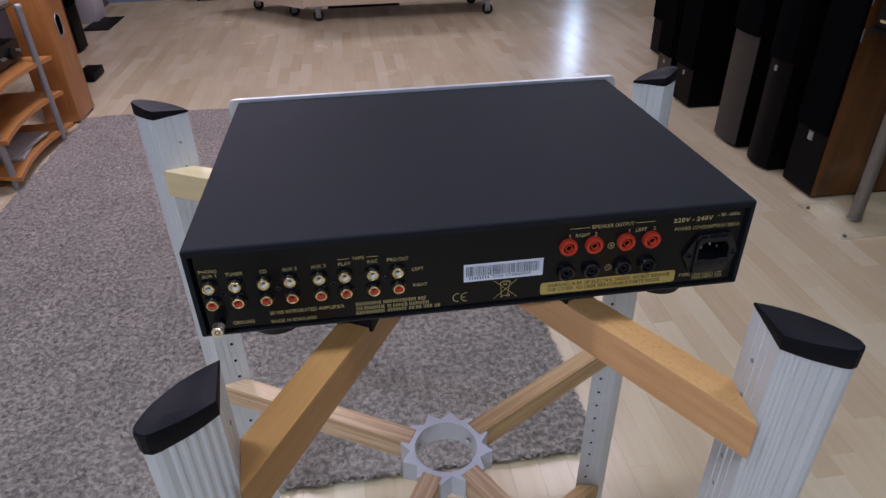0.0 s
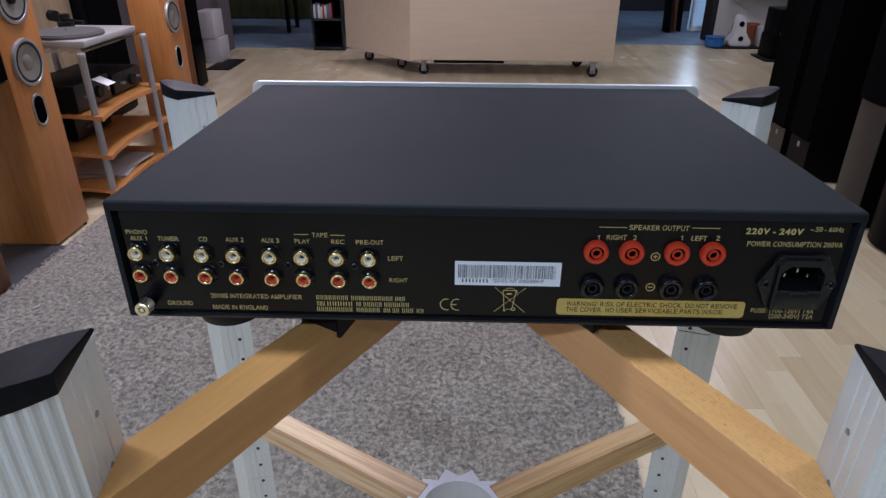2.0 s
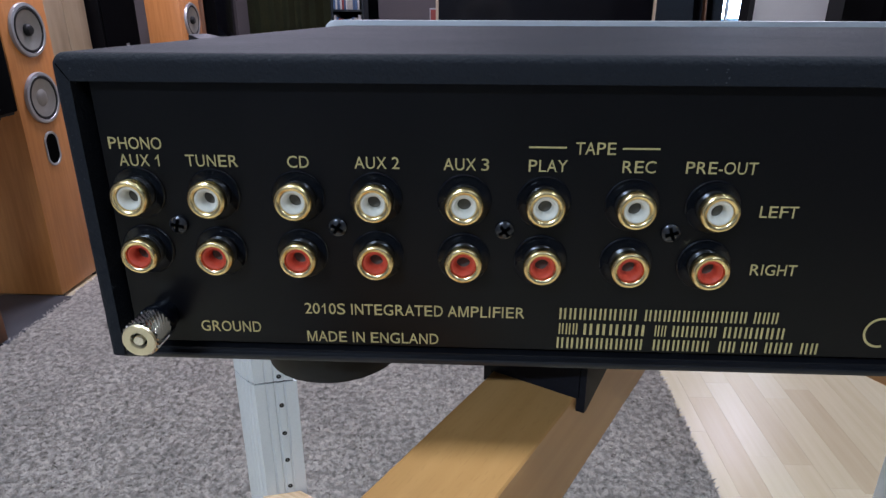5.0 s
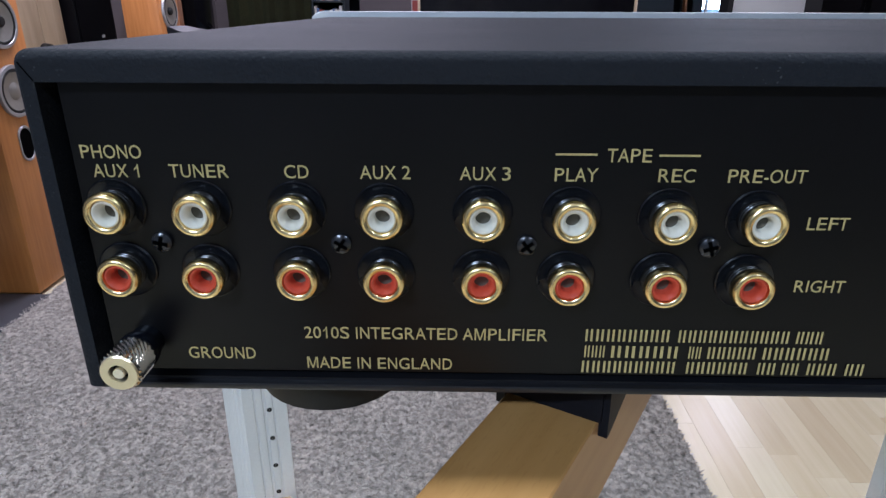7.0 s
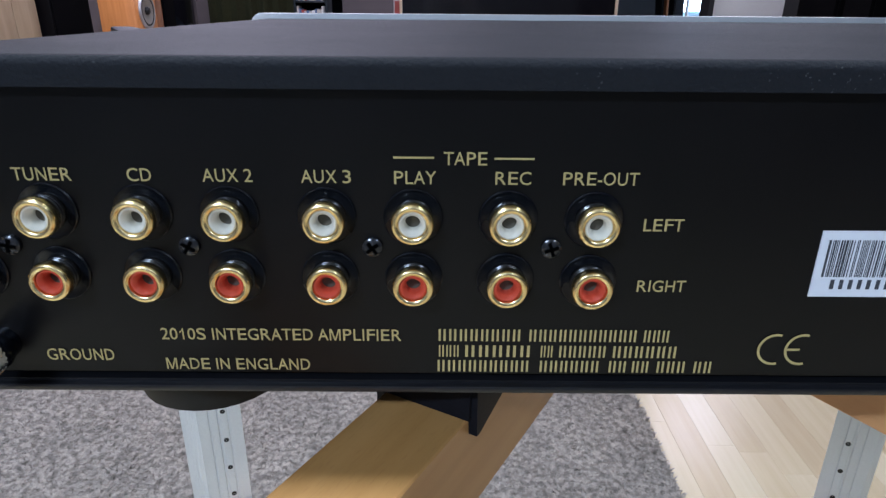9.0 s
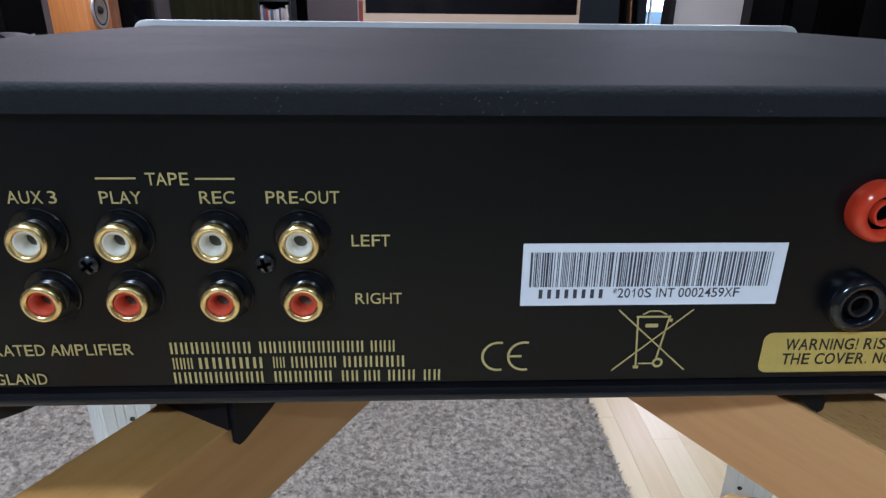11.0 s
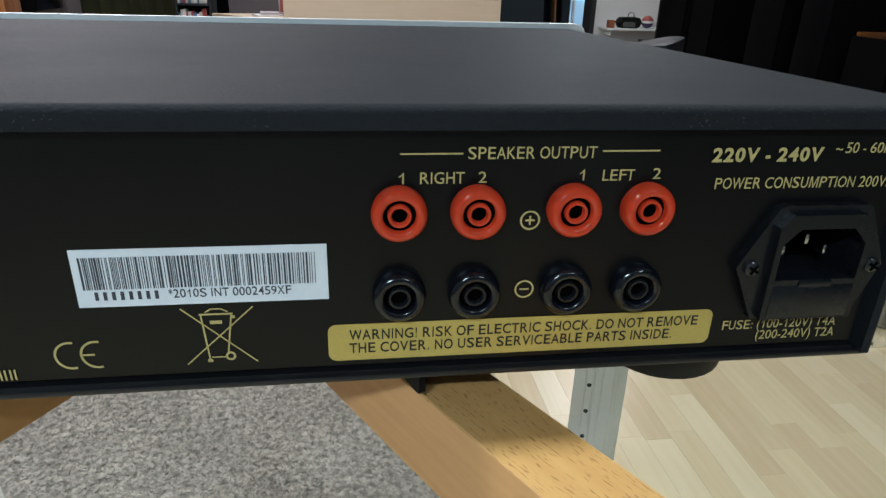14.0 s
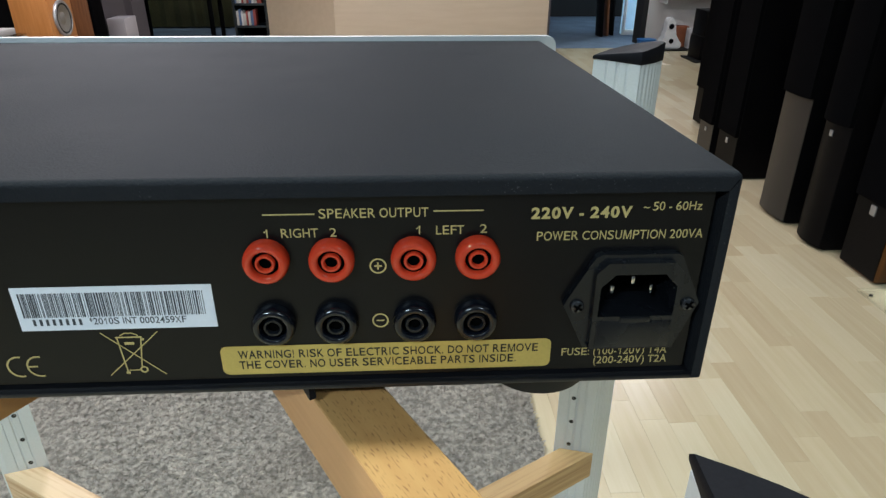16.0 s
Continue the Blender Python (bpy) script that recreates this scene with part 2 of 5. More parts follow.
M = {
    "lid": dusty(surface("powder_coated_lid", (0.0130, 0.0143, 0.0175), 0.64, 0.0, 0.09, 14.0, 1100.0, 0.95, 0.0003, 0.130)),
    "panel": surface("satin_black_panel", (0.0031, 0.0029, 0.0035), 0.33, 0.0, 0.12, 20.0, 1500.0, 0.08, 0.0001, 0.26),
    "black_plastic": surface("black_plastic", (0.008, 0.008, 0.010), 0.38, 0.0, 0.15, 60.0, 900.0, 0.06, 0.0002),
    "socket_black": surface("glossy_black_socket", (0.0040, 0.0052, 0.0085), 0.15, 0.0, 0.1, 60.0, 700.0, 0.0),
    "socket_red": surface("glossy_red_socket", (0.52, 0.043, 0.016), 0.09, 0.0, 0.06, 60.0, 700.0, 0.0),
    # near-black fill: the shade of holes and gaps is put into its colour
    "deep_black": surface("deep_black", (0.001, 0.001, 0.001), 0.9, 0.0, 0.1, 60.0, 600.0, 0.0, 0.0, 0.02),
    "inlet_black": surface("moulded_black_inlet", (0.0062, 0.0070, 0.0092), 0.27, 0.0, 0.15, 60.0, 900.0, 0.04, 0.0002, 0.42),
    "barrel_black": surface("black_barrel", (0.018, 0.017, 0.016), 0.22, 0.0, 0.15, 60.0, 700.0, 0.0),
    "contact_metal": surface("dark_contact", (0.11, 0.095, 0.07), 0.5, 0.0, 0.2, 60.0, 700.0, 0.0),
    "screw_zinc": surface("zinc_screw", (0.34, 0.34, 0.34), 0.30, 0.7, 0.2, 90.0, 600.0, 0.0),
    "gold_print": surface("gold_ink", (0.55, 0.445, 0.185), 0.45, 0.15, 0.06, 90.0, 900.0, 0.0),
    "gold_plate": surface("gold_ink_area", (0.54, 0.405, 0.110), 0.40, 0.20, 0.08, 60.0, 900.0, 0.0),
    "ink_black": plain("black_ink", (0.012, 0.011, 0.008), 0.5),
    "gold_metal": surface("gold_plating", (0.93, 0.72, 0.35), 0.24, 1.0, 0.05, 80.0, 500.0, 0.0),
    "insert_white": surface("ivory_insulator", (0.74, 0.70, 0.59), 0.38, 0.0, 0.05, 90.0, 600.0, 0.0),
    "insert_red": surface("red_insulator", (0.56, 0.070, 0.034), 0.35, 0.0, 0.05, 90.0, 600.0, 0.0),
    "nickel": surface("nickel_plating", (0.78, 0.76, 0.71), 0.14, 1.0, 0.06, 90.0, 500.0, 0.0),
    "brass_face": surface("pale_brass_face", (0.80, 0.72, 0.52), 0.32, 0.9, 0.05, 90.0, 500.0, 0.0),
    "screw_black": surface("blackened_screw", (0.055, 0.055, 0.058), 0.20, 0.65, 0.2, 90.0, 600.0, 0.1, 0.0002),
    "label_paper": surface("label_paper", (0.74, 0.76, 0.82), 0.5, 0.0, 0.04, 40.0, 500.0, 0.0),
    "label_ink": plain("label_ink", (0.045, 0.048, 0.06), 0.6),
    "front_silver": surface("brushed_silver_front", (0.74, 0.75, 0.76), 0.45, 0.7, 0.04, 20.0, 800.0, 0.05, 0.0002),
    "alu": surface("anodised_aluminium", (0.66, 0.69, 0.71), 0.42, 0.40, 0.06, 7.0, 600.0, 0.06, 0.0003),
    "hub_alu": surface("matt_silver_paint", (0.62, 0.65, 0.70), 0.5, 0.25, 0.06, 20.0, 700.0, 0.1, 0.0003),
    "cap_black": surface("moulded_black_cap", (0.0075, 0.0075, 0.0100), 0.52, 0.0, 0.25, 40.0, 900.0, 0.15, 0.0003, 0.10),
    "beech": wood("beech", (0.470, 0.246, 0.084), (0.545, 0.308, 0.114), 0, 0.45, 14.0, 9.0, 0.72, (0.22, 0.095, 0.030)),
    "pale_beech": wood("pale_beech", (0.60, 0.47, 0.25), (0.68, 0.55, 0.32), 0, 0.45, 14.0, 9.0),
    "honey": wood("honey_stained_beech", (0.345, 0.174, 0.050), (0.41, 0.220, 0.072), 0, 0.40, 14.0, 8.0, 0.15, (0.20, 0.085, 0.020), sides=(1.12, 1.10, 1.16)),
    "pine": wood("striped_pine", (0.47, 0.275, 0.135), (0.66, 0.47, 0.285), 0, 0.5, 26.0, 7.0, 0.0, (0, 0, 0), (0.38, 0.56)),
    "yellow_pine": wood("yellow_striped_pine", (0.36, 0.205, 0.078), (0.52, 0.335, 0.150), 0, 0.5, 26.0, 7.0, 0.0, (0, 0, 0), (0.38, 0.56)),
    "cherry": wood("orange_cherry_veneer", (0.31, 0.125, 0.027), (0.385, 0.165, 0.041), 2, 0.36, 16.0, 5.0, 0.2, (0.25, 0.09, 0.02)),
    "cherry_shelf": wood("cherry_shelf_veneer", (0.37, 0.160, 0.042), (0.46, 0.210, 0.060), 1, 0.38, 16.0, 5.0, 0.2, (0.25, 0.09, 0.02)),
    "walnut": wood("rosewood_veneer", (0.034, 0.011, 0.002), (0.150, 0.054, 0.009), 2, 0.3, 12.0, 1.6),
    "maple": wood("maple_board", (0.60, 0.495, 0.365), (0.64, 0.535, 0.405), 0, 0.5, 9.0, 3.0),
    "beige_board": wood("beige_board", (0.27, 0.205, 0.125), (0.35, 0.275, 0.18), 2, 0.5, 10.0, 3.0),
    "brown_side": wood("brown_veneer", (0.13, 0.050, 0.018), (0.22, 0.090, 0.035), 2, 0.4, 16.0, 5.0),
    "base_grey": surface("dark_grey_steel", (0.035, 0.036, 0.042), 0.5, 0.0, 0.15, 20.0, 400.0, 0.08, 0.0003),
    "dark_grey": surface("dark_grey_mat", (0.10, 0.10, 0.10), 0.6, 0.0, 0.1, 30.0, 400.0, 0.1, 0.0004),
    "grey_wall": surface("grey_lilac_wall", (0.105, 0.092, 0.098), 0.8, 0.0, 0.06, 2.0, 90.0, 0.15, 0.001),
    "white_wall": surface("white_wall", (0.74, 0.72, 0.72), 0.8, 0.0, 0.05, 2.0, 90.0, 0.15, 0.001),
    "plain_wall": surface("plain_dark_grey_wall", (0.11, 0.115, 0.13), 0.8, 0.0, 0.05, 2.0, 90.0, 0.15, 0.001),
    "ceiling": surface("ceiling_paint", (0.42, 0.42, 0.42), 0.9, 0.0, 0.04, 1.5, 60.0, 0.15, 0.001),
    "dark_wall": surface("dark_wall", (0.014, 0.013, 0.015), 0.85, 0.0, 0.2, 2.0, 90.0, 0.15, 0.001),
    "olive": surface("olive_curtain", (0.055, 0.055, 0.020), 0.9, 0.0, 0.25, 3.0, 60.0, 0.2, 0.002),
    "blue_carpet": surface("blue_grey_carpet", (0.17, 0.215, 0.29), 0.95, 0.0, 0.15, 4.0, 300.0, 0.4, 0.002, 0.1),
    "grille": surface("black_grille_cloth", (0.0020, 0.0020, 0.0025), 0.95, 0.0, 0.2, 12.0, 700.0, 0.3, 0.0005, 0.03),
    "black_ash": surface("black_ash_veneer", (0.0028, 0.0026, 0.0032), 0.45, 0.0, 0.2, 8.0, 300.0, 0.05, 0.0004, 0.08),
    "grey_ash": surface("dark_grey_lacquer", (0.026, 0.023, 0.021), 0.40, 0.0, 0.10, 5.0, 300.0, 0.05, 0.0004, 0.35),
    "silver_paint": surface("silver_paint", (0.36, 0.36, 0.37), 0.38, 0.6, 0.05, 20.0, 500.0, 0.0),
    "pole_steel": surface("brushed_warm_steel", (0.22, 0.205, 0.18), 0.42, 0.7, 0.08, 30.0, 500.0, 0.05, 0.0002),
    "cone_grey": surface("pale_grey_cone", (0.23, 0.215, 0.19), 0.42, 0.4, 0.08, 40.0, 500.0, 0.05, 0.0004),
    "rubber": surface("black_rubber", (0.007, 0.007, 0.007), 0.55, 0.0, 0.15, 30.0, 400.0, 0.05, 0.0004, 0.25),
    "dark_box": surface("black_component_case", (0.003, 0.0027, 0.003), 0.5, 0.0, 0.15, 20.0, 500.0, 0.05, 0.0004, 0.12),
    "white_plinth": surface("pale_grey_plinth", (0.38, 0.37, 0.36), 0.4, 0.0, 0.05, 12.0, 300.0, 0.05, 0.0004),
    "paper": surface("white_paper", (0.78, 0.78, 0.78), 0.7, 0.0, 0.04, 8.0, 200.0, 0.05, 0.0004),
    "carton": surface("white_carton", (0.46, 0.44, 0.46), 0.7, 0.0, 0.05, 8.0, 200.0, 0.05, 0.0004),
    "teal": surface("dark_teal_bookcase", (0.008, 0.016, 0.022), 0.45, 0.0, 0.12, 6.0, 200.0, 0.05, 0.0005),
    "blue_plastic": surface("blue_plastic", (0.03, 0.16, 0.45), 0.4, 0.0, 0.08, 20.0, 300.0, 0.05, 0.0005),
    "white_plastic": surface("white_plastic", (0.75, 0.75, 0.76), 0.35, 0.0, 0.05, 20.0, 300.0, 0.0),
    "terracotta": surface("terracotta_plastic", (0.32, 0.10, 0.045), 0.5, 0.0, 0.12, 20.0, 300.0, 0.05, 0.0005),
    "book_a": surface("book_red", (0.34, 0.07, 0.06), 0.6, 0.0, 0.1, 20.0, 300.0, 0.0),
    "book_b": surface("book_blue", (0.10, 0.17, 0.32), 0.6, 0.0, 0.1, 20.0, 300.0, 0.0),
    "ball_purple": surface("purple_plastic", (0.06, 0.035, 0.10), 0.35, 0.0, 0.1, 20.0, 300.0, 0.0),
    "book_c": surface("book_white", (0.60, 0.58, 0.54), 0.6, 0.0, 0.1, 20.0, 300.0, 0.0),
    "screen": surface("dark_glass_front", (0.006, 0.006, 0.008), 0.10, 0.0, 0.1, 8.0, 300.0, 0.0),
    "joint_dark": plain("joint_dark", (0.54, 0.455, 0.32), 0.7),
    "clear_glass": glass("clear_green_glass", (0.86, 0.94, 0.90)),
    "daylight": glow("daylight_behind_door", (0.66, 0.80, 1.0), 14.0),
    "daylight_low": glow("distance_behind_door", (0.42, 0.60, 0.80), 0.25),
    "lamp_face": glow("lamp_diffuser", (1.0, 0.95, 0.86), 4.0),
    "strip_piece": strip_material("laminate_strip", False),
    "strip_rest": strip_material("laminate_strip_rest", True),
    "pile": pile_material(),
    "rug_back": surface("rug_backing", (0.37, 0.327, 0.29), 0.95, 0.0, 0.12, 40.0, 260.0, 0.5, 0.002, 0.1),
}


# ---- mesh helpers ----
def finish(bm, name, material, smooth=None):
    bmesh.ops.recalc_face_normals(bm, faces=bm.faces)
    me = bpy.data.meshes.new(name)
    bm.to_mesh(me)
    bm.free()
    me.materials.append(material)
    if smooth is not None:
        me.shade_smooth()
        me.set_sharp_from_angle(angle=radians(smooth))
    return me


def thing(name, at, label, category, group="", kind=""):
    ob = new(name)
    ob.location = at
    ob.empty_display_size = 0.05
    return tagged(ob, label, category, group, kind)


def part(name, shape, material, parent, label="", at=(0, 0, 0), smooth=35, turn=None):
    """Links a bmesh, or a mesh that is shared, as one object under a thing or a part."""
    me = finish(shape, name, material, smooth) if isinstance(shape, bmesh.types.BMesh) else shape
    ob = new(name, me)
    ob.parent = parent
    ob.location = at
    if turn:
        ob.rotation_euler = [radians(a) for a in turn]
    return tagged(ob, label)


def single(name, shape, material, label, category, group="", kind="", at=(0, 0, 0), smooth=35, turn=None):
    """A thing of one mesh."""
    ob = part(name, shape, material, None, "", at, smooth, turn)
    return tagged(ob, label, category, group, kind)


def box(bm, x0, x1, y0, y1, z0, z1, bevel=0.0, segments=2):
    made = bmesh.ops.create_cube(bm, size=1.0, matrix=Matrix.Translation(((x0 + x1) / 2, (y0 + y1) / 2, (z0 + z1) / 2)) @ Matrix.Diagonal((x1 - x0, y1 - y0, z1 - z0, 1)))
    if bevel:
        edges = list({e for v in made["verts"] for e in v.link_edges})
        bmesh.ops.bevel(bm, geom=edges, offset=bevel, segments=segments, affect="EDGES", profile=0.5)
    return bm


def block(x0, x1, y0, y1, z0, z1, bevel=0.0, segments=2):
    return box(bmesh.new(), x0, x1, y0, y1, z0, z1, bevel, segments)


def lathe(bm, profile, segments=32, m=None, closed=False):
    """Turns a profile of (radius, height) about z, then lays it by m."""
    m = m or Matrix()
    rings = []
    for r, h in profile:
        if r < 1e-7:
            rings.append([bm.verts.new(m @ Vector((0, 0, h)))])
        else:
            rings.append([bm.verts.new(m @ Vector((r * math.cos(a), r * math.sin(a), h))) for a in (2 * math.pi * k / segments for k in range(segments))])
    pairs = list(zip(rings, rings[1:])) + ([(rings[-1], rings[0])] if closed else [])
    for a, b in pairs:
        for k in range(segments):
            n = (k + 1) % segments
            quad = [a[k % len(a)], a[n % len(a)], b[n % len(b)], b[k % len(b)]]
            quad = list(dict.fromkeys(quad))
            if len(quad) > 2:
                bm.faces.new(quad)
    return bm


def turned(profile, segments=32, m=None, closed=False):
    return lathe(bmesh.new(), profile, segments, m, closed)


def prism(bm, outline, z0, z1, m=None):
    """Stands an outline of (x, y) between two heights."""
    m = m or Matrix()
    low = [bm.verts.new(m @ Vector((x, y, z0))) for x, y in outline]
    top = [bm.verts.new(m @ Vector((x, y, z1))) for x, y in outline]
    n = len(outline)
    for k in range(n):
        bm.faces.new((low[k], low[(k + 1) % n], top[(k + 1) % n], top[k]))
    bm.faces.new(top)
    bm.faces.new(low[::-1])
    return bm


def rounded(x0, x1, y0, y1, r, steps=5):
    out = []
    for cx, cy, a0 in ((x1 - r, y1 - r, 0), (x0 + r, y1 - r, 90), (x0 + r, y0 + r, 180), (x1 - r, y0 + r, 270)):
        for k in range(steps + 1):
            a = radians(a0 + 90 * k / steps)
            out.append((cx + r * math.cos(a), cy + r * math.sin(a)))
    return out


def tube(bm, a, b, radius, segments=12):
    a, b = Vector(a), Vector(b)
    m = Matrix.Translation(a) @ (b - a).to_track_quat("Z", "Y").to_matrix().to_4x4()
    return lathe(bm, [(0, 0), (radius, 0), (radius, (b - a).length), (0, (b - a).length)], segments, m)


REAR = Matrix.Rotation(radians(90), 4, "X")  # lays a turned or flat shape so that its height points to -y
EAST = Matrix.Rotation(radians(90), 4, "Y")  # height points to +x


# advance, left and right edge of each letter of a plain grotesque, in thousandths of its size
SPACING = {
    "A": (667, 14, 654), "B": (667, 74, 627), "C": (722, 44, 681), "D": (722, 81, 674), "E": (667, 86, 616), "F": (611, 86, 583), "G": (778, 48, 706),
    "H": (722, 77, 646), "I": (278, 91, 188), "K": (667, 76, 663), "L": (556, 76, 537), "M": (833, 73, 761), "N": (722, 76, 646), "O": (778, 39, 739),
    "P": (667, 86, 622), "R": (722, 88, 684), "S": (667, 49, 620), "T": (611, 14, 597), "U": (722, 79, 644), "V": (667, 20, 647), "W": (944, 16, 928),
    "X": (667, 19, 648), "Y": (667, 14, 653), "z": (500, 31, 469), "!": (278, 90, 187), ":": (278, 87, 191), ".": (278, 87, 191), "-": (333, 44, 289),
    "(": (333, 68, 299), ")": (333, 34, 265), "*": (389, 39, 349), "~": (584, 61, 523), "1": (556, 101, 359), " ": (278, 0, 278),
}
# letters drawn as outlines of their own: an upright with a slanting flag, and a pointed M
RIMS = {
    "1": [(0.66, 0.0), (1.0, 0.0), (1.0, 1.0), (0.78, 1.0), (0.45, 0.80), (0.0, 0.68), (0.0, 0.56), (0.40, 0.66), (0.66, 0.78)],
    "M": [(0.0, 0.0), (0.14, 0.0), (0.14, 0.82), (0.43, 0.0), (0.57, 0.0), (0.86, 0.82), (0.86, 0.0), (1.0, 0.0), (1.0, 1.0), (0.80, 1.0), (0.50, 0.17), (0.20, 1.0), (0.0, 1.0)],
}
GLYPHS = {}


def glyph(char, bold):
    """Corners and faces of one letter: its width runs from 0 to 1, its height in parts of a capital's."""
    if char in RIMS:
        rim = RIMS[char]
        n = len(rim)
        co = np.array([(x, z, h) for h in (-1.0, 1.0) for x, z in rim])
        GLYPHS[char, bold] = co, [tuple(range(n, 2 * n)), tuple(range(n - 1, -1, -1))] + [(k, (k + 1) % n, n + (k + 1) % n, n + k) for k in range(n)]
    if (char, bold) not in GLYPHS:
        made = []
        for body in (char, "H"):
            cu = bpy.data.curves.new("lettering", "FONT")
            cu.body, cu.size, cu.extrude, cu.offset, cu.resolution_u = body, 1.0, 0.001, bold, 3
            ob = bpy.data.objects.new("lettering", cu)
            scene.collection.objects.link(ob)
            bpy.context.view_layer.update()
            me = bpy.data.meshes.new_from_object(ob.evaluated_get(bpy.context.evaluated_depsgraph_get()))
            bpy.data.objects.remove(ob)
            bpy.data.curves.remove(cu)
            co = np.empty(len(me.vertices) * 3)
            me.vertices.foreach_get("co", co)
            made.append((co.reshape(-1, 3), [tuple(p.vertices) for p in me.polygons]))
            bpy.data.meshes.remove(me)
        (co, faces), (cap, _) = made
        unit = co.copy()
        unit[:, 0] = (co[:, 0] - co[:, 0].min()) / (co[:, 0].max() - co[:, 0].min())
        unit[:, 1] = (co[:, 1] - cap[:, 1].min()) / (cap[:, 1].max() - cap[:, 1].min())
        GLYPHS[char, bold] = unit, faces
    return GLYPHS[char, bold]


def letters(text, x0, x1, z0, z1, y, thick=0.00008, bold=0.0):
    """Lettering whose capitals fill the given rectangle, facing -y."""
    pen, cells = 0.0, []
    for char in text:
        advance, left, right = SPACING.get(char, (556, 36, 518))
        cells.append((char, pen + left, pen + right))
        pen += advance
    start, unit = cells[0][1], (x1 - x0) / (cells[-1][2] - cells[0][1])
    verts, faces = [], []
    for char, left, right in cells:
        if char == " ":
            continue
        co, polys = glyph(char, bold)
        k = len(verts)
        for a, b, c in co:
            verts.append((x0 + (left - start + a * (right - left)) * unit, y - (thick if c > 0 else 0.0), z0 + b * (z1 - z0)))
        faces += [tuple(n + k for n in p) for p in polys]
    me = bpy.data.meshes.new("lettering")
    me.from_pydata(verts, [], faces)
    me.update()
    return me


def write(text, x0, x1, z0, z1, y, material, parent, bold=0.0, label=""):
    me = letters(text, x0, x1, z0, z1, y, bold=bold)
    me.materials.clear()
    me.materials.append(material)
    ob = new("lettering", me)
    ob.parent = parent
    return tagged(ob, label)


# ---- the room ----
X0, X1, Y0, Y1, H = -2.30, 3.10, -2.6, 6.62, 2.55


def wall(name, x0, x1, y0, y1, z0, z1, material, label):
    return single(name, block(x0, x1, y0, y1, z0, z1), material, label, "wall", kind="structure", smooth=None)


wall("wall_west", X0 - 0.15, X0, Y0, 5.80, 0, H, M["grey_wall"], "plain grey-lilac painted wall behind the loudspeakers")
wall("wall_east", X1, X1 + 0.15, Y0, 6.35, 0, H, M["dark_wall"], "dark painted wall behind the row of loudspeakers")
# south wall is unseen; kept dark to dim reflections in the rear panel
wall("wall_south", X0 - 0.15, X1 + 0.15, Y0 - 0.15, Y0, 0, H, M["plain_wall"], "unseen dark grey wall opposite the counter, dimming reflections")
wall("wall_column", -2.36, -2.24, 5.80, 6.10, 0, H, M["grey_wall"], "grey-lilac wall end beside the dark opening")
wall("wall_pier", -1.10, 1.55, 6.62, 6.77, 0, H, M["grey_wall"], "grey wall behind the maple counter")
wall("wall_nook", 2.585, 3.45, 6.80, 6.95, 0, H, M["white_wall"], "white wall of the bright nook with toys")
wall("wall_nook_side", 3.45, 3.60, 6.35, 6.95, 0, H, M["white_wall"], "white side wall of the bright nook")
wall("wall_nook_front", 3.25, 3.60, 6.20, 6.35, 0, H, M["dark_wall"], "dark return wall beside the bright nook")
wall("wall_post", 2.535, 2.585, 6.72, 6.95, 0, H, M["dark_wall"], "black door post beside the white nook")
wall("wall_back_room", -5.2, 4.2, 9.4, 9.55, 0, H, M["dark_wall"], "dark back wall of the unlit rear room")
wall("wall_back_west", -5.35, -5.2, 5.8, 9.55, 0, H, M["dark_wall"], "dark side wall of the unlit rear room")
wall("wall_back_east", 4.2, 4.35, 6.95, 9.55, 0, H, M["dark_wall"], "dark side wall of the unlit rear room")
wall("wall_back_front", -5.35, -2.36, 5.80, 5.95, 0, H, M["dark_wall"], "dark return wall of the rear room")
single("ceiling", block(-5.35, 4.35, Y0 - 0.15, 9.55, H, H + 0.12), M["ceiling"], "plain off-white ceiling", "ceiling", kind="structure", smooth=None)
bm = block(-5.35, -1.10, 6.15, 9.55, -0.05, 0.004)
box(bm, -1.10, 4.35, 6.55, 9.55, -0.05, 0.004)
single("back_floor", bm, M["blue_carpet"], "blue-grey carpet of the darker rear room", "carpet", kind="structure", smooth=None)

# vertical boards on the west wall, behind the rack
boards = thing("wall_panelling", (-2.26, 2.95, 0), "beige vertical wooden boards on the wall behind the rack", "wall panel", kind="structure")
for k in range(9):
    part("board", block(-0.035, 0.03, -1.30 + 0.20 * k, -1.104 + 0.20 * k, 0.0, 2.3, 0.004), M["beige_board"], boards)

# ceiling lights
def ceiling_light(x, y, power, colour):
    t = thing("ceiling_light", (x, y, H), "white ceiling light with a bright flat diffuser", "ceiling light", "ceiling lights")
    bm = bmesh.new()
    for a, b, c, d in ((-0.34, 0.34, -0.11, -0.09), (-0.34, 0.34, 0.09, 0.11), (-0.34, -0.32, -0.09, 0.09), (0.32, 0.34, -0.09, 0.09)):
        box(bm, a, b, c, d, -0.06, 0.0)
    part("frame", bm, M["white_plastic"], t)
    part("diffuser", block(-0.32, 0.32, -0.09, 0.09, -0.03, -0.02), M["lamp_face"], t)
    lamp = bpy.data.lights.new("ceiling_light_lamp", "AREA")
    lamp.shape, lamp.size, lamp.size_y, lamp.energy, lamp.color = "RECTANGLE", 0.62, 0.16, power, colour
    ob = new("lamp", lamp)
    ob.location = (x, y, H - 0.065)
    return t


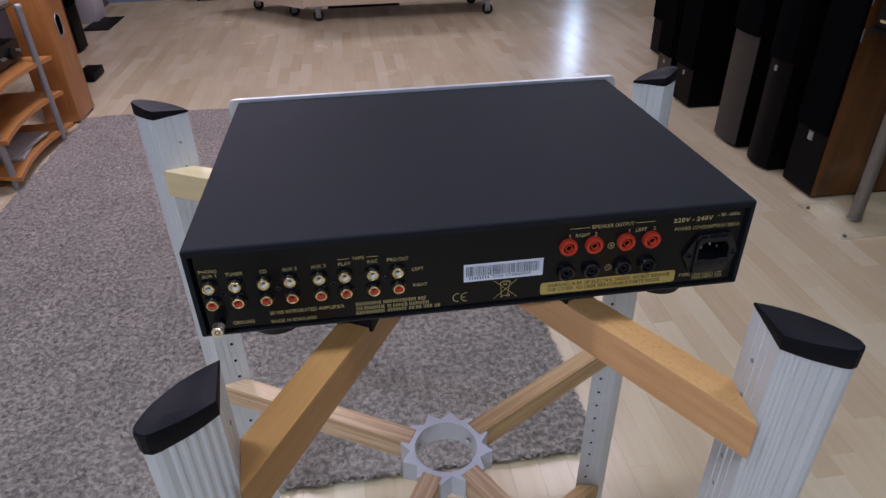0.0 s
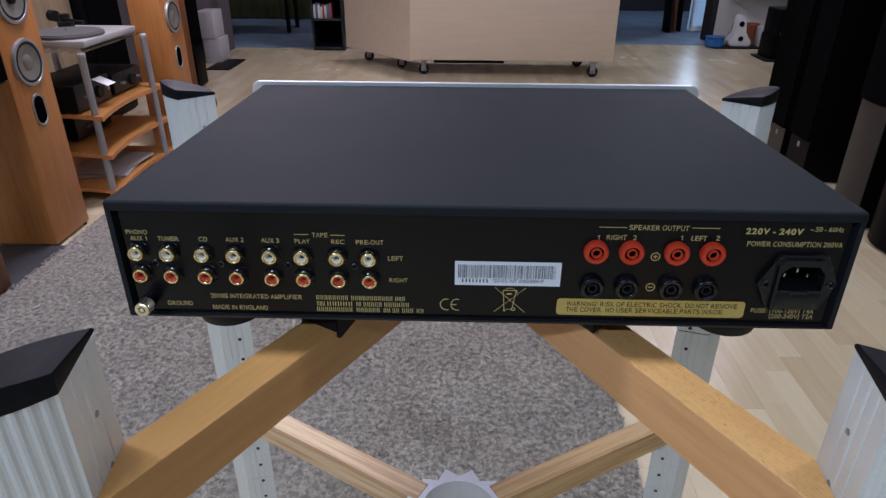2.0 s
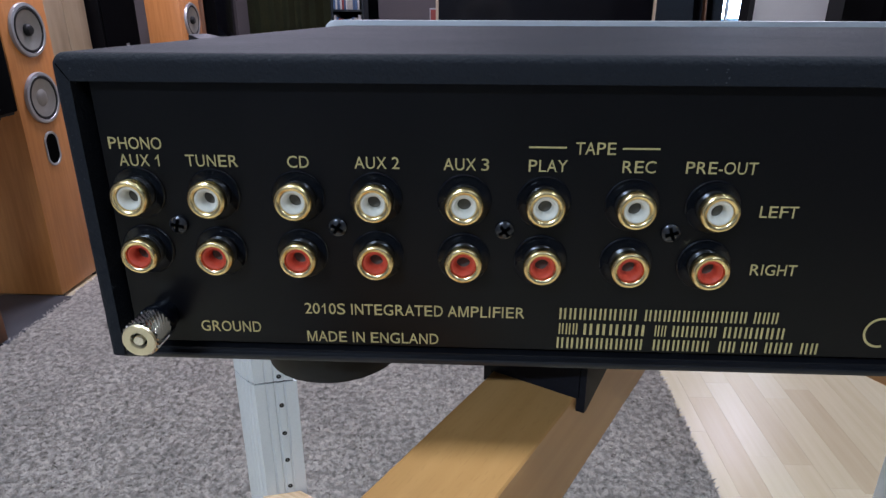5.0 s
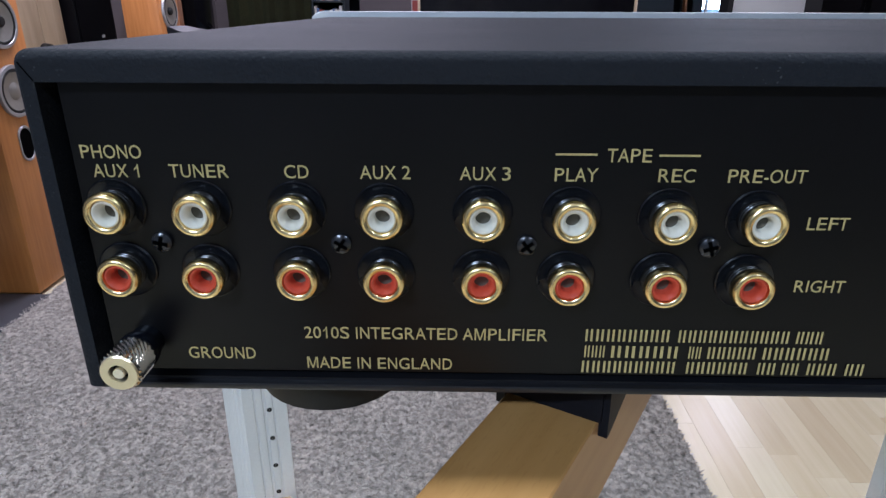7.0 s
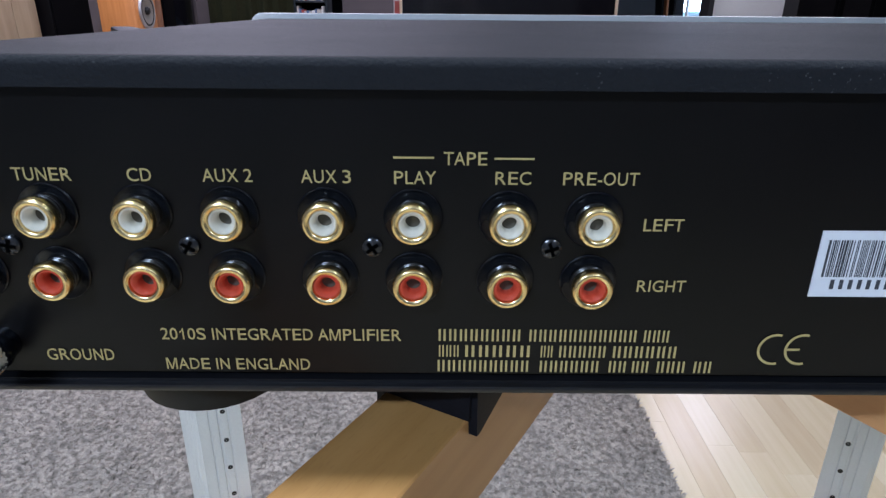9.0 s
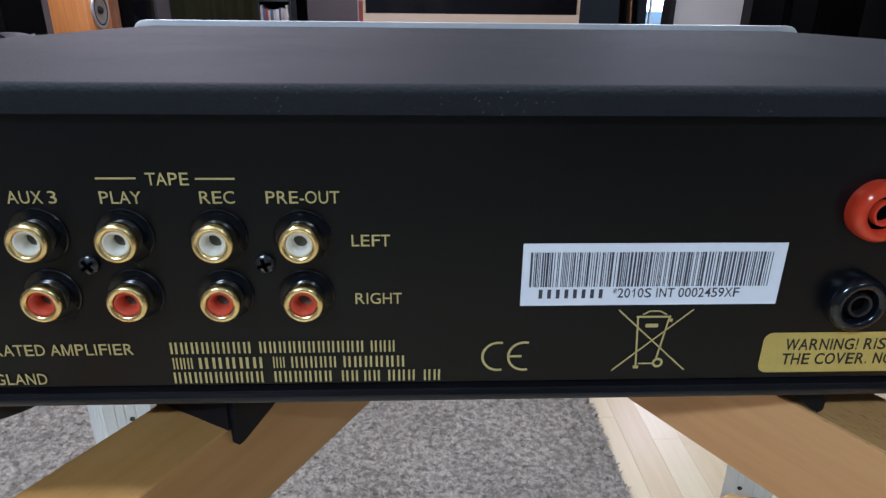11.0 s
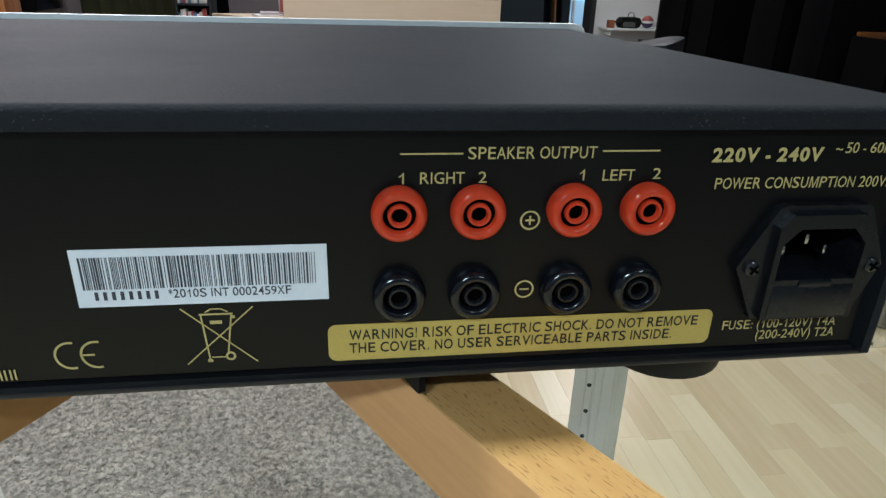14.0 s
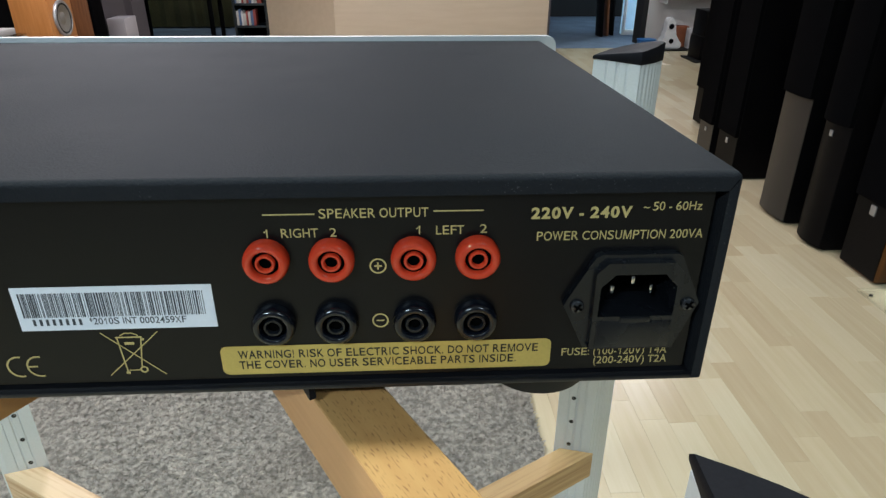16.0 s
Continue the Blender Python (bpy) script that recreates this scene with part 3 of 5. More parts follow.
for lx, ly, power, colour in (
    (-1.1, -1.9, 56, COOL), (1.1, -1.9, 14, COOL), (-0.75, 0.2, 23, NEUTRAL), (0.75, 0.2, 13, NEUTRAL), (-1.1, 2.5, 46, PINK), (1.1, 2.5, 12, PINK),
    # lamp at (-3.2, 7.3) is unseen, added to brighten the rear-room carpet
    (-0.5, 5.55, 24, PINK), (2.0, 4.4, 11, PINK), (-3.2, 7.3, 8, NEUTRAL), (2.72, 5.85, 10, NEUTRAL),
):
    ceiling_light(lx, ly, power, colour)

# the bright glazed door at the back
door = thing("door_1", (2.60, 7.50, 0), "pale blue glazed door with daylight behind it", "door", kind="structure")
bm = bmesh.new()
for a, b, c, d in ((-0.014, 0.014, 0, 2.1), (0.210, 0.238, 0, 2.1), (0.014, 0.210, 0, 0.06), (0.014, 0.210, 2.04, 2.1)):
    box(bm, a, b, -0.02, 0.02, c, d, 0.003)
part("door_frame", bm, M["white_plastic"], door)
pane = part("pane", block(0.014, 0.210, -0.004, 0.004, 0.06, 2.04), M["clear_glass"], door)
pane.visible_shadow = False
single("backdrop", block(2.60, 2.83, 7.60, 7.62, 0.75, 2.3), M["daylight"], "bright bluish daylight behind the glazed door", "daylight", kind="structure", smooth=None)
single("backdrop", block(2.60, 2.83, 7.60, 7.62, 0.0, 0.749), M["daylight_low"], "pale blue distance behind the glazed door", "daylight", kind="structure", smooth=None)


# ---- the amplifier ----
AX0, AX1 = -0.2305, 0.2122  # outer sides of the lid
amp = thing("amplifier", (0, 0, 0.88), "black integrated amplifier, rear panel facing out, resting on wooden spokes", "amplifier")

def settle(bm, drop=0.0055, depth=0.324):
    """The case runs down a little towards its front."""
    for v in bm.verts:
        v.co.z -= drop * max(0.0, v.co.y) / depth
    return bm


def folded_sheet(y0, y1, fold=0.0032, soft=0.0021, thick=0.0042, under=0.0726):
    """One folded sheet, top and both sides, with a rounded rear edge."""
    bm = bmesh.new()
    inner = [(AX1 - thick, 0.0), (AX1 - thick, under), (AX0 + thick, under), (AX0 + thick, 0.0)]
    rings = []
    for y, inset in [(y1, 0.0)] + [(y0 + soft * (1 - math.sin(a)), soft * (1 - math.cos(a))) for a in (math.pi / 2 * k / 5 for k in range(6))]:
        r = fold - inset
        left = [(AX0 + inset, 0.0)] + [(AX0 + fold - r * math.cos(a), 0.0790 - fold + r * math.sin(a)) for a in (math.pi / 2 * k / 5 for k in range(6))]
        outer = left + [(AX0 + AX1 - x, z) for x, z in left[::-1]]
        rings.append([bm.verts.new((x, y, z)) for x, z in outer + inner])
    n = len(rings[0])
    for a, b in zip(rings, rings[1:]):
        for k in range(n):
            bm.faces.new((a[k], a[(k + 1) % n], b[(k + 1) % n], b[k]))
    bm.faces.new(rings[-1])
    bm.faces.new(rings[0][::-1])
    return bm


cover = folded_sheet(-0.0030, 0.3299)
for v in cover.verts:
    # the top falls slightly towards the front plate
    v.co.z -= 0.0017 * max(v.co.y, 0.0) / 0.33 if v.co.z > 0.03 else 0.0
lid = part("lid", settle(cover), M["lid"], amp, "matt blue-black powder-coated lid", smooth=50)
# mitred seam at both rear corners of the fold
for x0, x1 in ((AX0 + 0.0016, AX0 + 0.0041), (AX1 - 0.0016, AX1 - 0.0041)):
    bm = bmesh.new()
    a, b = Vector((x0, -0.0029, 0.0765)), Vector((x1, -0.0029, 0.0728))
    across = Vector((b.z - a.z, 0, a.x - b.x)).normalized() * 0.00013
    face = [bm.verts.new(p + Vector((0, y, 0))) for y in (-0.00016, 0.0004) for p in (a + across, b + across, b - across, a - across)]
    for f in ((0, 1, 2, 3), (7, 6, 5, 4), (0, 4, 5, 1), (1, 5, 6, 2), (2, 6, 7, 3), (3, 7, 4, 0)):
        bm.faces.new([face[k] for k in f])
    part("seam", bm, M["deep_black"], lid, "dark mitred seam of the fold", smooth=None)
PX0, PX1, PZ0, PZ1 = AX0 + 0.0070, AX1 - 0.0070, 0.0035, 0.0724
OX0, OX1, OZ0, OZ1 = 0.1700, 0.1966, 0.0282, 0.0460  # mains inlet opening
bm = bmesh.new()
for x0, x1, z0, z1 in ((PX0, OX0, PZ0, PZ1), (OX1, PX1, PZ0, PZ1), (OX0, OX1, PZ0, OZ0), (OX0, OX1, OZ1, PZ1)):
    box(bm, x0, x1, 0.0, 0.0020, z0, z1)
bmesh.ops.remove_doubles(bm, verts=bm.verts, dist=1e-6)
part("rear_panel", bm, M["panel"], amp, "black rear panel with gold lettering", smooth=None)
part("chassis", settle(block(AX0 + 0.0050, AX1 - 0.0050, 0.0150, 0.3295, 0.0032, 0.0690)), M["deep_black"], amp, smooth=None)
bm = bmesh.new()
box(bm, AX0 + 0.0030, AX1 - 0.0030, -0.0026, 0.3295, -0.0006, 0.0013, 0.0005)
box(bm, AX0 + 0.0062, AX1 - 0.0062, -0.0010, 0.0200, 0.0013, 0.0021)
part("base_plate", settle(bm), M["black_plastic"], amp)
bm = bmesh.new()
prism(bm, rounded(-0.2410, 0.2235, -0.008, 0.0752, 0.0075), -0.3360, -0.3300, REAR)
bmesh.ops.bevel(bm, geom=[e for e in bm.edges if abs(e.verts[0].co.y - e.verts[1].co.y) < 1e-6], offset=0.0012, segments=2, affect="EDGES")
part("front_plate", bm, M["front_silver"], amp, "silver aluminium front plate")
for fx in (-0.1765, 0.1575):
    for fy in (0.031, 0.270):
        part("foot", turned([(0, 0), (0.0190, 0), (0.0212, 0.0015), (0.0242, 0.0150), (0.0242, 0.0165), (0, 0.0165)], 32), M["rubber"], amp, at=(fx, fy, -0.0170 if fy < 0.1 else -0.0215))

# round sockets: flat black ring standing in for the panel cut-out, black barrel, gold ring, coloured insert
rca_cutout = finish(turned([(0.0044, 0), (0.0066, 0), (0.0067, 0.0004), (0.0064, 0.0007), (0.0056, 0.0003), (0.0044, 0.0003)], 32, REAR), "nut", M["inlet_black"], 35)
rca_barrel = finish(turned([(0.0042, 0), (0.0042, 0.0012), (0.0044, 0.0013), (0.0044, 0.0017), (0.0041, 0.0019), (0.0044, 0.0021), (0.0044, 0.0025), (0.0041, 0.0027), (0.0042, 0.0046)], 28, REAR), "socket_barrel", M["barrel_black"], 35)
rca_ring = finish(turned([(0.0029, 0.0030), (0.0043, 0.0030), (0.0046, 0.0035), (0.00475, 0.0046), (0.00472, 0.0053), (0.0045, 0.0059), (0.0041, 0.0062), (0.0036, 0.0062), (0.0032, 0.0059), (0.0030, 0.0050)], 32, REAR, True), "ring", M["gold_metal"], 40)
insert_profile = [(0.0031, 0.0032), (0.0031, 0.0052), (0.0029, 0.0055), (0.0026, 0.0055), (0.0021, 0.0050), (0.0018, 0.0045), (0.0017, 0.0040), (0.0017, 0.0010)]
rca_white = finish(turned(insert_profile, 28, REAR), "insert", M["insert_white"], 40)
rca_red = finish(turned(insert_profile, 28, REAR), "insert", M["insert_red"], 40)
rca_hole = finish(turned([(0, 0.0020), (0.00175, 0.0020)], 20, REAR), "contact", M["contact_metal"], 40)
RCA_X = (-0.2160, -0.1970, -0.1760, -0.1567, -0.1350, -0.1157, -0.0945, -0.0753)
for row, (z, insert) in enumerate(((0.0453, rca_white), (0.0303, rca_red))):
    for x in RCA_X:
        s = part("line_socket", rca_barrel, None, amp, "gold-ringed socket with a white insert" if row == 0 else "gold-ringed socket with a red insert", (x, 0, z - 0.0098 * (x + 0.216)))
        part("nut", rca_cutout, None, s)
        part("ring", rca_ring, None, s)
        part("insert", insert, None, s)
        part("contact", rca_hole, None, s)


def cross_screw(r):
    bm = turned([(r * 1.05, 0), (r * 1.05, 0.0004), (r, 0.0010), (r * 0.7, 0.0015), (0, 0.0016)], 20, REAR)
    return finish(bm, "screw", M["screw_black"], 40)


def cross_slot(r):
    # no recess is cut: near-black boxes on the head carry its shade
    bm = bmesh.new()
    for a, b in ((0.75, 0.18), (0.18, 0.75)):
        box(bm, -r * a, r * a, -0.0018, -0.0012, -r * b, r * b)
    return finish(bm, "slot", M["deep_black"])


screw_mesh, slot_mesh = cross_screw(0.0023), cross_slot(0.0022)
for n, x in enumerate((-0.2070, -0.1665, -0.1250, -0.0845)):
    s = part("screw", screw_mesh, None, amp, at=(x, 0, 0.0372))
    part("slot", slot_mesh, None, s, turn=(0, 20 * n + 12, 0))

# loudspeaker terminals
post_body = turned([(0.0074, 0), (0.0075, 0.0020), (0.0072, 0.0036), (0.0064, 0.0046), (0.0056, 0.0048), (0.0048, 0.0046), (0.0044, 0.0041), (0.0043, 0.0008), (0.0030, 0.0008)], 40, REAR)
tip_profile = [(0.0032, 0.0006), (0.0032, 0.0036), (0.0030, 0.0041), (0.0024, 0.0041), (0.0021, 0.0037), (0.0020, 0.0010)]
post_red = finish(post_body, "speaker_terminal", M["socket_red"], 50)
post_black = post_red.copy()
post_black.materials.clear()
post_black.materials.append(M["socket_black"])
tip_red = finish(turned(tip_profile, 28, REAR), "tip", M["socket_red"], 50)
tip_black = tip_red.copy()
tip_black.materials.clear()
tip_black.materials.append(M["inlet_black"])
# flat near-black disc; its colour is the shade down inside the terminal
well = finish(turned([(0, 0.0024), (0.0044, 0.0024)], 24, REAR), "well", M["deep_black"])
for z, body, tip, label in ((0.0503, post_red, tip_red, "glossy red round loudspeaker terminal"), (0.0264, post_black, tip_black, "glossy black round loudspeaker terminal")):
    for x in (0.0602, 0.0812, 0.1077, 0.1287):
        s = part("speaker_terminal", body, None, amp, label, (x, 0, z))
        part("tip", tip, None, s)
        part("well", well, None, s)

# ground terminal: knurled nut with a pale face
stem = part("ground_terminal", turned([(0.0040, 0), (0.0040, 0.0028), (0.0026, 0.0030), (0.0026, 0.0060)], 24, REAR), M["socket_black"], amp, "nickel-plated knurled ground terminal", (-0.2148, 0, 0.0115))
bm = bmesh.new()
KN, RN = 44, 12
rings = []
for j in range(RN + 1):
    h = 0.0064 + 0.0080 * j / RN
    ring = []
    for k in range(KN):
        bumpy = 0.00034 if (k + j) % 2 else -0.00034
        a = 2 * math.pi * k / KN
        r = 0.0045 + (bumpy if 0 < j < RN else -0.0003)
        ring.append(bm.verts.new(REAR @ Vector((r * math.cos(a), r * math.sin(a), h))))
    rings.append(ring)
for a, b in zip(rings, rings[1:]):
    for k in range(KN):
        n = (k + 1) % KN
        bm.faces.new((a[k], a[n], b[n], b[k]))
bm.faces.new(rings[0])
part("knurled_nut", bm, M["nickel"], stem, smooth=None)
part("collar", turned([(0.0026, 0.0036), (0.0046, 0.0036), (0.0048, 0.0042), (0.0048, 0.0058), (0.0046, 0.0064), (0.0026, 0.0064)], 28, REAR), M["socket_black"], stem)
part("nut_face", turned([(0.0043, 0.01435), (0.0041, 0.0149), (0.0022, 0.0149), (0.0020, 0.0145), (0.0020, 0.0130)], 32, REAR), M["brass_face"], stem, "pale brass face of the nut")
part("stud", turned([(0.0014, 0.012), (0.0014, 0.0146), (0.0012, 0.0149), (0, 0.0149)], 20, REAR), M["nickel"], stem)

# mains inlet
def inlet_flange(outline):
    """The flange with its hexagonal opening left free behind the collar."""
    bm = bmesh.new()
    gap = [(-0.0133, -0.0037), (0.0133, -0.0037), (0.0133, 0.0141), (-0.0133, 0.0141)]
    rows = []
    for h in (0.0, 0.0030):
        o = [bm.verts.new(REAR @ Vector((x, y, h))) for x, y in outline]
        rows.append(o)
    n = len(outline)
    for k in range(n):
        bm.faces.new((rows[0][k], rows[0][(k + 1) % n], rows[1][(k + 1) % n], rows[1][k]))
    g = [bm.verts.new(REAR @ Vector((x, y, 0.0030))) for x, y in gap]
    edges = [bm.edges.get((rows[1][k], rows[1][(k + 1) % n])) for k in range(n)] + [bm.edges.new((g[k], g[(k + 1) % 4])) for k in range(4)]
    bmesh.ops.triangle_fill(bm, edges=edges, use_beauty=True)
    return bm


inlet = part("mains_inlet", inlet_flange([(-0.0245, 0.0), (-0.0225, 0.0040), (-0.0150, 0.0180), (-0.0130, 0.0190), (0.0126, 0.0190), (0.0142, 0.0180), (0.0208, 0.0040), (0.0224, 0.0), (0.0208, -0.0040), (0.0160, -0.0170), (-0.0165, -0.0170), (-0.0225, -0.0040)]), M["inlet_black"], amp, "black mains inlet with a fuse drawer", (0.1828, 0, 0.0318), smooth=20)
bm = bmesh.new()
outer = [(-0.0148, -0.0165), (0.0148, -0.0165), (0.0148, 0.0130), (0.0112, 0.0168), (-0.0112, 0.0168), (-0.0148, 0.0130)]
hole = [(-0.0130, -0.0034), (0.0130, -0.0034), (0.0130, 0.0078), (0.0084, 0.0126), (-0.0084, 0.0126), (-0.0130, 0.0078)]
vo = [[bm.verts.new(REAR @ Vector((x, y, h))) for x, y in outer] for h in (0.0030, 0.0052)]
vi = [[bm.verts.new(REAR @ Vector((x, y, h))) for x, y in hole] for h in (0.0052, -0.0120)]
for k in range(6):
    n = (k + 1) % 6
    bm.faces.new((vo[0][k], vo[0][n], vo[1][n], vo[1][k]))
    bm.faces.new((vo[1][k], vo[1][n], vi[0][n], vi[0][k]))
    bm.faces.new((vi[0][k], vi[0][n], vi[1][n], vi[1][k]))
part("inlet_collar", bm, M["inlet_black"], inlet, smooth=20)
# blacker than the collar: shade of the deep opening is in this colour
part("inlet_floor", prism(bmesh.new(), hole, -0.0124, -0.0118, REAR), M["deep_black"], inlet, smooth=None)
for x, z in ((0.0008, 0.0060), (-0.0062, 0.0024), (0.0076, 0.0024)):
    part("contact_pin", block(x - 0.0007, x + 0.0007, 0.0030, 0.0118, z - 0.0016, z + 0.0016, 0.0003), M["nickel"], inlet, "bright metal contact pin")
part("fuse_drawer", block(-0.0130, 0.0130, -0.00535, -0.0050, -0.0158, -0.0052, 0.0001), M["inlet_black"], inlet)
part("drawer_latch", block(-0.0052, 0.0052, -0.0057, -0.0050, -0.0056, -0.0036, 0.0002), M["inlet_black"], inlet)
for x in (-0.0199, 0.0186):
    s = part("screw", screw_mesh, None, inlet, at=(x, -0.0030, 0.0))
    part("slot", slot_mesh, None, s, turn=(0, 30, 0))

# lettering on the rear panel
INK = -0.00022
for text, x0, x1, z0, z1 in (
    ("PHONO", -0.2215, -0.2084, 0.0563, 0.0592), ("AUX 1", -0.2196, -0.2096, 0.0521, 0.0550),
    ("TUNER", -0.2030, -0.1901, 0.0522, 0.0551), ("CD", -0.1780, -0.1727, 0.0522, 0.0551),
    ("AUX 2", -0.1616, -0.1507, 0.0522, 0.0551), ("AUX 3", -0.1401, -0.1292, 0.0521, 0.0550),
    ("PLAY", -0.1198, -0.1106, 0.0520, 0.0549), ("REC", -0.0977, -0.0899, 0.0520, 0.0549),
    ("PRE-OUT", -0.0829, -0.0663, 0.0520, 0.0549), ("TAPE", -0.1090, -0.0996, 0.0563, 0.0592),
    ("LEFT", -0.0640, -0.0550, 0.0414, 0.0443), ("RIGHT", -0.0637, -0.0524, 0.0263, 0.0292),
    ("2010S INTEGRATED AMPLIFIER", -0.1767, -0.1189, 0.0127, 0.0158), ("MADE IN ENGLAND", -0.1766, -0.1414, 0.0044, 0.0075),
    ("GROUND", -0.2053, -0.1890, 0.0068, 0.0099),
    ("SPEAKER OUTPUT", 0.0781, 0.1127, 0.0645, 0.0677), ("RIGHT", 0.0657, 0.0774, 0.0580, 0.0611), ("LEFT", 0.1151, 0.1241, 0.0582, 0.0613),
    ("1", 0.0602, 0.0615, 0.0580, 0.0610), ("2", 0.0811, 0.0833, 0.0581, 0.0611), ("1", 0.1087, 0.1100, 0.0584, 0.0614), ("2", 0.1293, 0.1316, 0.0585, 0.0615),
    ("~", 0.1821, 0.1842, 0.0652, 0.0682), ("50 - 60Hz", 0.1852, 0.2014, 0.0653, 0.0683), ("POWER CONSUMPTION 200VA", 0.1480, 0.2033, 0.0553, 0.0585),
    ("FUSE:", 0.1600, 0.1700, 0.0095, 0.0126), ("(100-120V) T4A", 0.1716, 0.1983, 0.0095, 0.0127), ("(200-240V) T2A", 0.1720, 0.1988, 0.0056, 0.0087),
):
    write(text, x0, x1, z0, z1, INK, M["gold_print"], amp, 0.001)
write("220V - 240V", 0.1457, 0.1785, 0.0630, 0.0670, INK, M["gold_print"], amp, 0.035, "bold gold lettering")


def bar(x0, x1, z0, z1, material, parent, name="printed_bar", y=INK):
    return part(name, block(x0, x1, y - 0.00008, y, z0, z1), material, parent, smooth=None)


for x0, x1, z in ((-0.1199, -0.1111, 0.0579), (-0.0981, -0.0894, 0.0578), (0.0605, 0.0768, 0.0660), (0.1143, 0.1303, 0.0664)):
    bar(x0, x1, z - 0.00022, z + 0.00022, M["gold_print"], amp)
# maker and address: words as rows of plain upright bars, as high and wide as the print
MAKER = (
    (0.0128, ((-0.1099, -0.0894, 8), (-0.0880, -0.0615, 11), (-0.0604, -0.0537, 3))),
    (0.0084, ((-0.1098, -0.1044, 3), (-0.1034, -0.0866, 5), (-0.0850, -0.0816, 2), (-0.0805, -0.0685, 5), (-0.0674, -0.0512, 6))),
    (0.0042, ((-0.1101, -0.0870, 9), (-0.0850, -0.0698, 6), (-0.0680, -0.0631, 2), (-0.0623, -0.0576, 2), (-0.0562, -0.0486, 3), (-0.0471, -0.0421, 2))),
)
for z, words in MAKER:
    for x0, x1, count in words:
        pitch = (x1 - x0) / count
        for k in range(2 * count):
            left = x0 + (k // 2 + (0.46 if k % 2 else 0.0)) * pitch
            bar(left, left + 0.20 * pitch, z, z + 0.0032, M["gold_print"], amp)


def ring_flat(cx, cz, r0, r1, a0=0.0, a1=360.0, steps=40, squash=1.0):
    bm = bmesh.new()
    pts = []
    for k in range(steps + 1):
        a = radians(a0 + (a1 - a0) * k / steps)
        pts.append([bm.verts.new((cx + squash * r * math.cos(a), INK - 0.00008, cz + r * math.sin(a))) for r in (r0, r1)])
    for p, q in zip(pts, pts[1:]):
        bm.faces.new((p[0], p[1], q[1], q[0]))
    ext = bmesh.ops.extrude_face_region(bm, geom=bm.faces[:])
    for v in ext["geom"]:
        if isinstance(v, bmesh.types.BMVert):
            v.co.y += 0.00008
    return bm


for cz, upright in ((0.0472, True), (0.0262, False)):
    sign = ring_flat(0.0960, cz, 0.0023, 0.0028)
    box(sign, 0.0947, 0.0973, INK - 0.00008, INK, cz - 0.00025, cz + 0.00025)
    if upright:
        box(sign, 0.0960 - 0.00025, 0.0960 + 0.00025, INK - 0.00012, INK, cz - 0.0013, cz + 0.0013)
    part("polarity_sign", sign, M["gold_print"], amp, smooth=None)
# conformity mark
sign = ring_flat(-0.0282, 0.0110, 0.0037, 0.0043, 75, 285)
part("printed_mark", sign, M["gold_print"], amp, smooth=None)
sign = ring_flat(-0.0216, 0.0110, 0.0037, 0.0043, 75, 285)
box(sign, -0.0256, -0.0222, INK - 0.00008, INK, 0.0107, 0.0113)
part("printed_mark", sign, M["gold_print"], amp, smooth=None)


def stroke(bm, x0, z0, x1, z1, w):
    a, b = Vector((x0, 0, z0)), Vector((x1, 0, z1))
    d = (b - a).normalized()
    n = Vector((-d.z, 0, d.x)) * w / 2
    v = [bm.verts.new(p + Vector((0, y, 0))) for y in (INK - 0.00008, INK) for p in (a + n, b + n, b - n, a - n)]
    for f in ((0, 1, 2, 3), (7, 6, 5, 4), (0, 4, 5, 1), (1, 5, 6, 2), (2, 6, 7, 3), (3, 7, 4, 0)):
        bm.faces.new([v[k] for k in f])


# crossed-out wheeled bin
bm = ring_flat(0.0133, 0.0086, 0.0008, 0.0014)
for s in ((0.0015, 0.0064, 0.0205, 0.0240, 0.0005), (0.0015, 0.0240, 0.0205, 0.0064, 0.0005), (0.0062, 0.0220, 0.0150, 0.0220, 0.0007), (0.0066, 0.0218, 0.0077, 0.0075, 0.0006), (0.0146, 0.0218, 0.0128, 0.0100, 0.0006), (0.0088, 0.0195, 0.0120, 0.0195, 0.0014), (0.0082, 0.0084, 0.0120, 0.0084, 0.0005), (0.0070, 0.0074, 0.0084, 0.0074, 0.0012), (0.0078, 0.0226, 0.0094, 0.0236, 0.0005), (0.0094, 0.0236, 0.0120, 0.0236, 0.0005), (0.0120, 0.0236, 0.0138, 0.0226, 0.0005), (0.0146, 0.0210, 0.0155, 0.0210, 0.0012)):
    stroke(bm, *s[:4], s[4] * 0.72)
part("printed_symbol", bm, M["gold_print"], amp, "gold crossed-out bin symbol", smooth=None)
# warning plate
bm = prism(bmesh.new(), rounded(0.0402, 0.1560, 0.0052, 0.0170, 0.0024), 0.00015, 0.00025, REAR)
plate = part("warning_plate", bm, M["gold_plate"], amp, "gold warning plate with black lettering", smooth=None)
for text, x0, x1, z0, z1 in (("WARNING! RISK OF ELECTRIC SHOCK. DO NOT REMOVE", 0.0462, 0.1513, 0.0119, 0.0152), ("THE COVER. NO USER SERVICEABLE PARTS INSIDE.", 0.0461, 0.1436, 0.0076, 0.0109)):
    write(text, x0, x1, z0, z1, -0.00032, M["ink_black"], plate, 0.010)
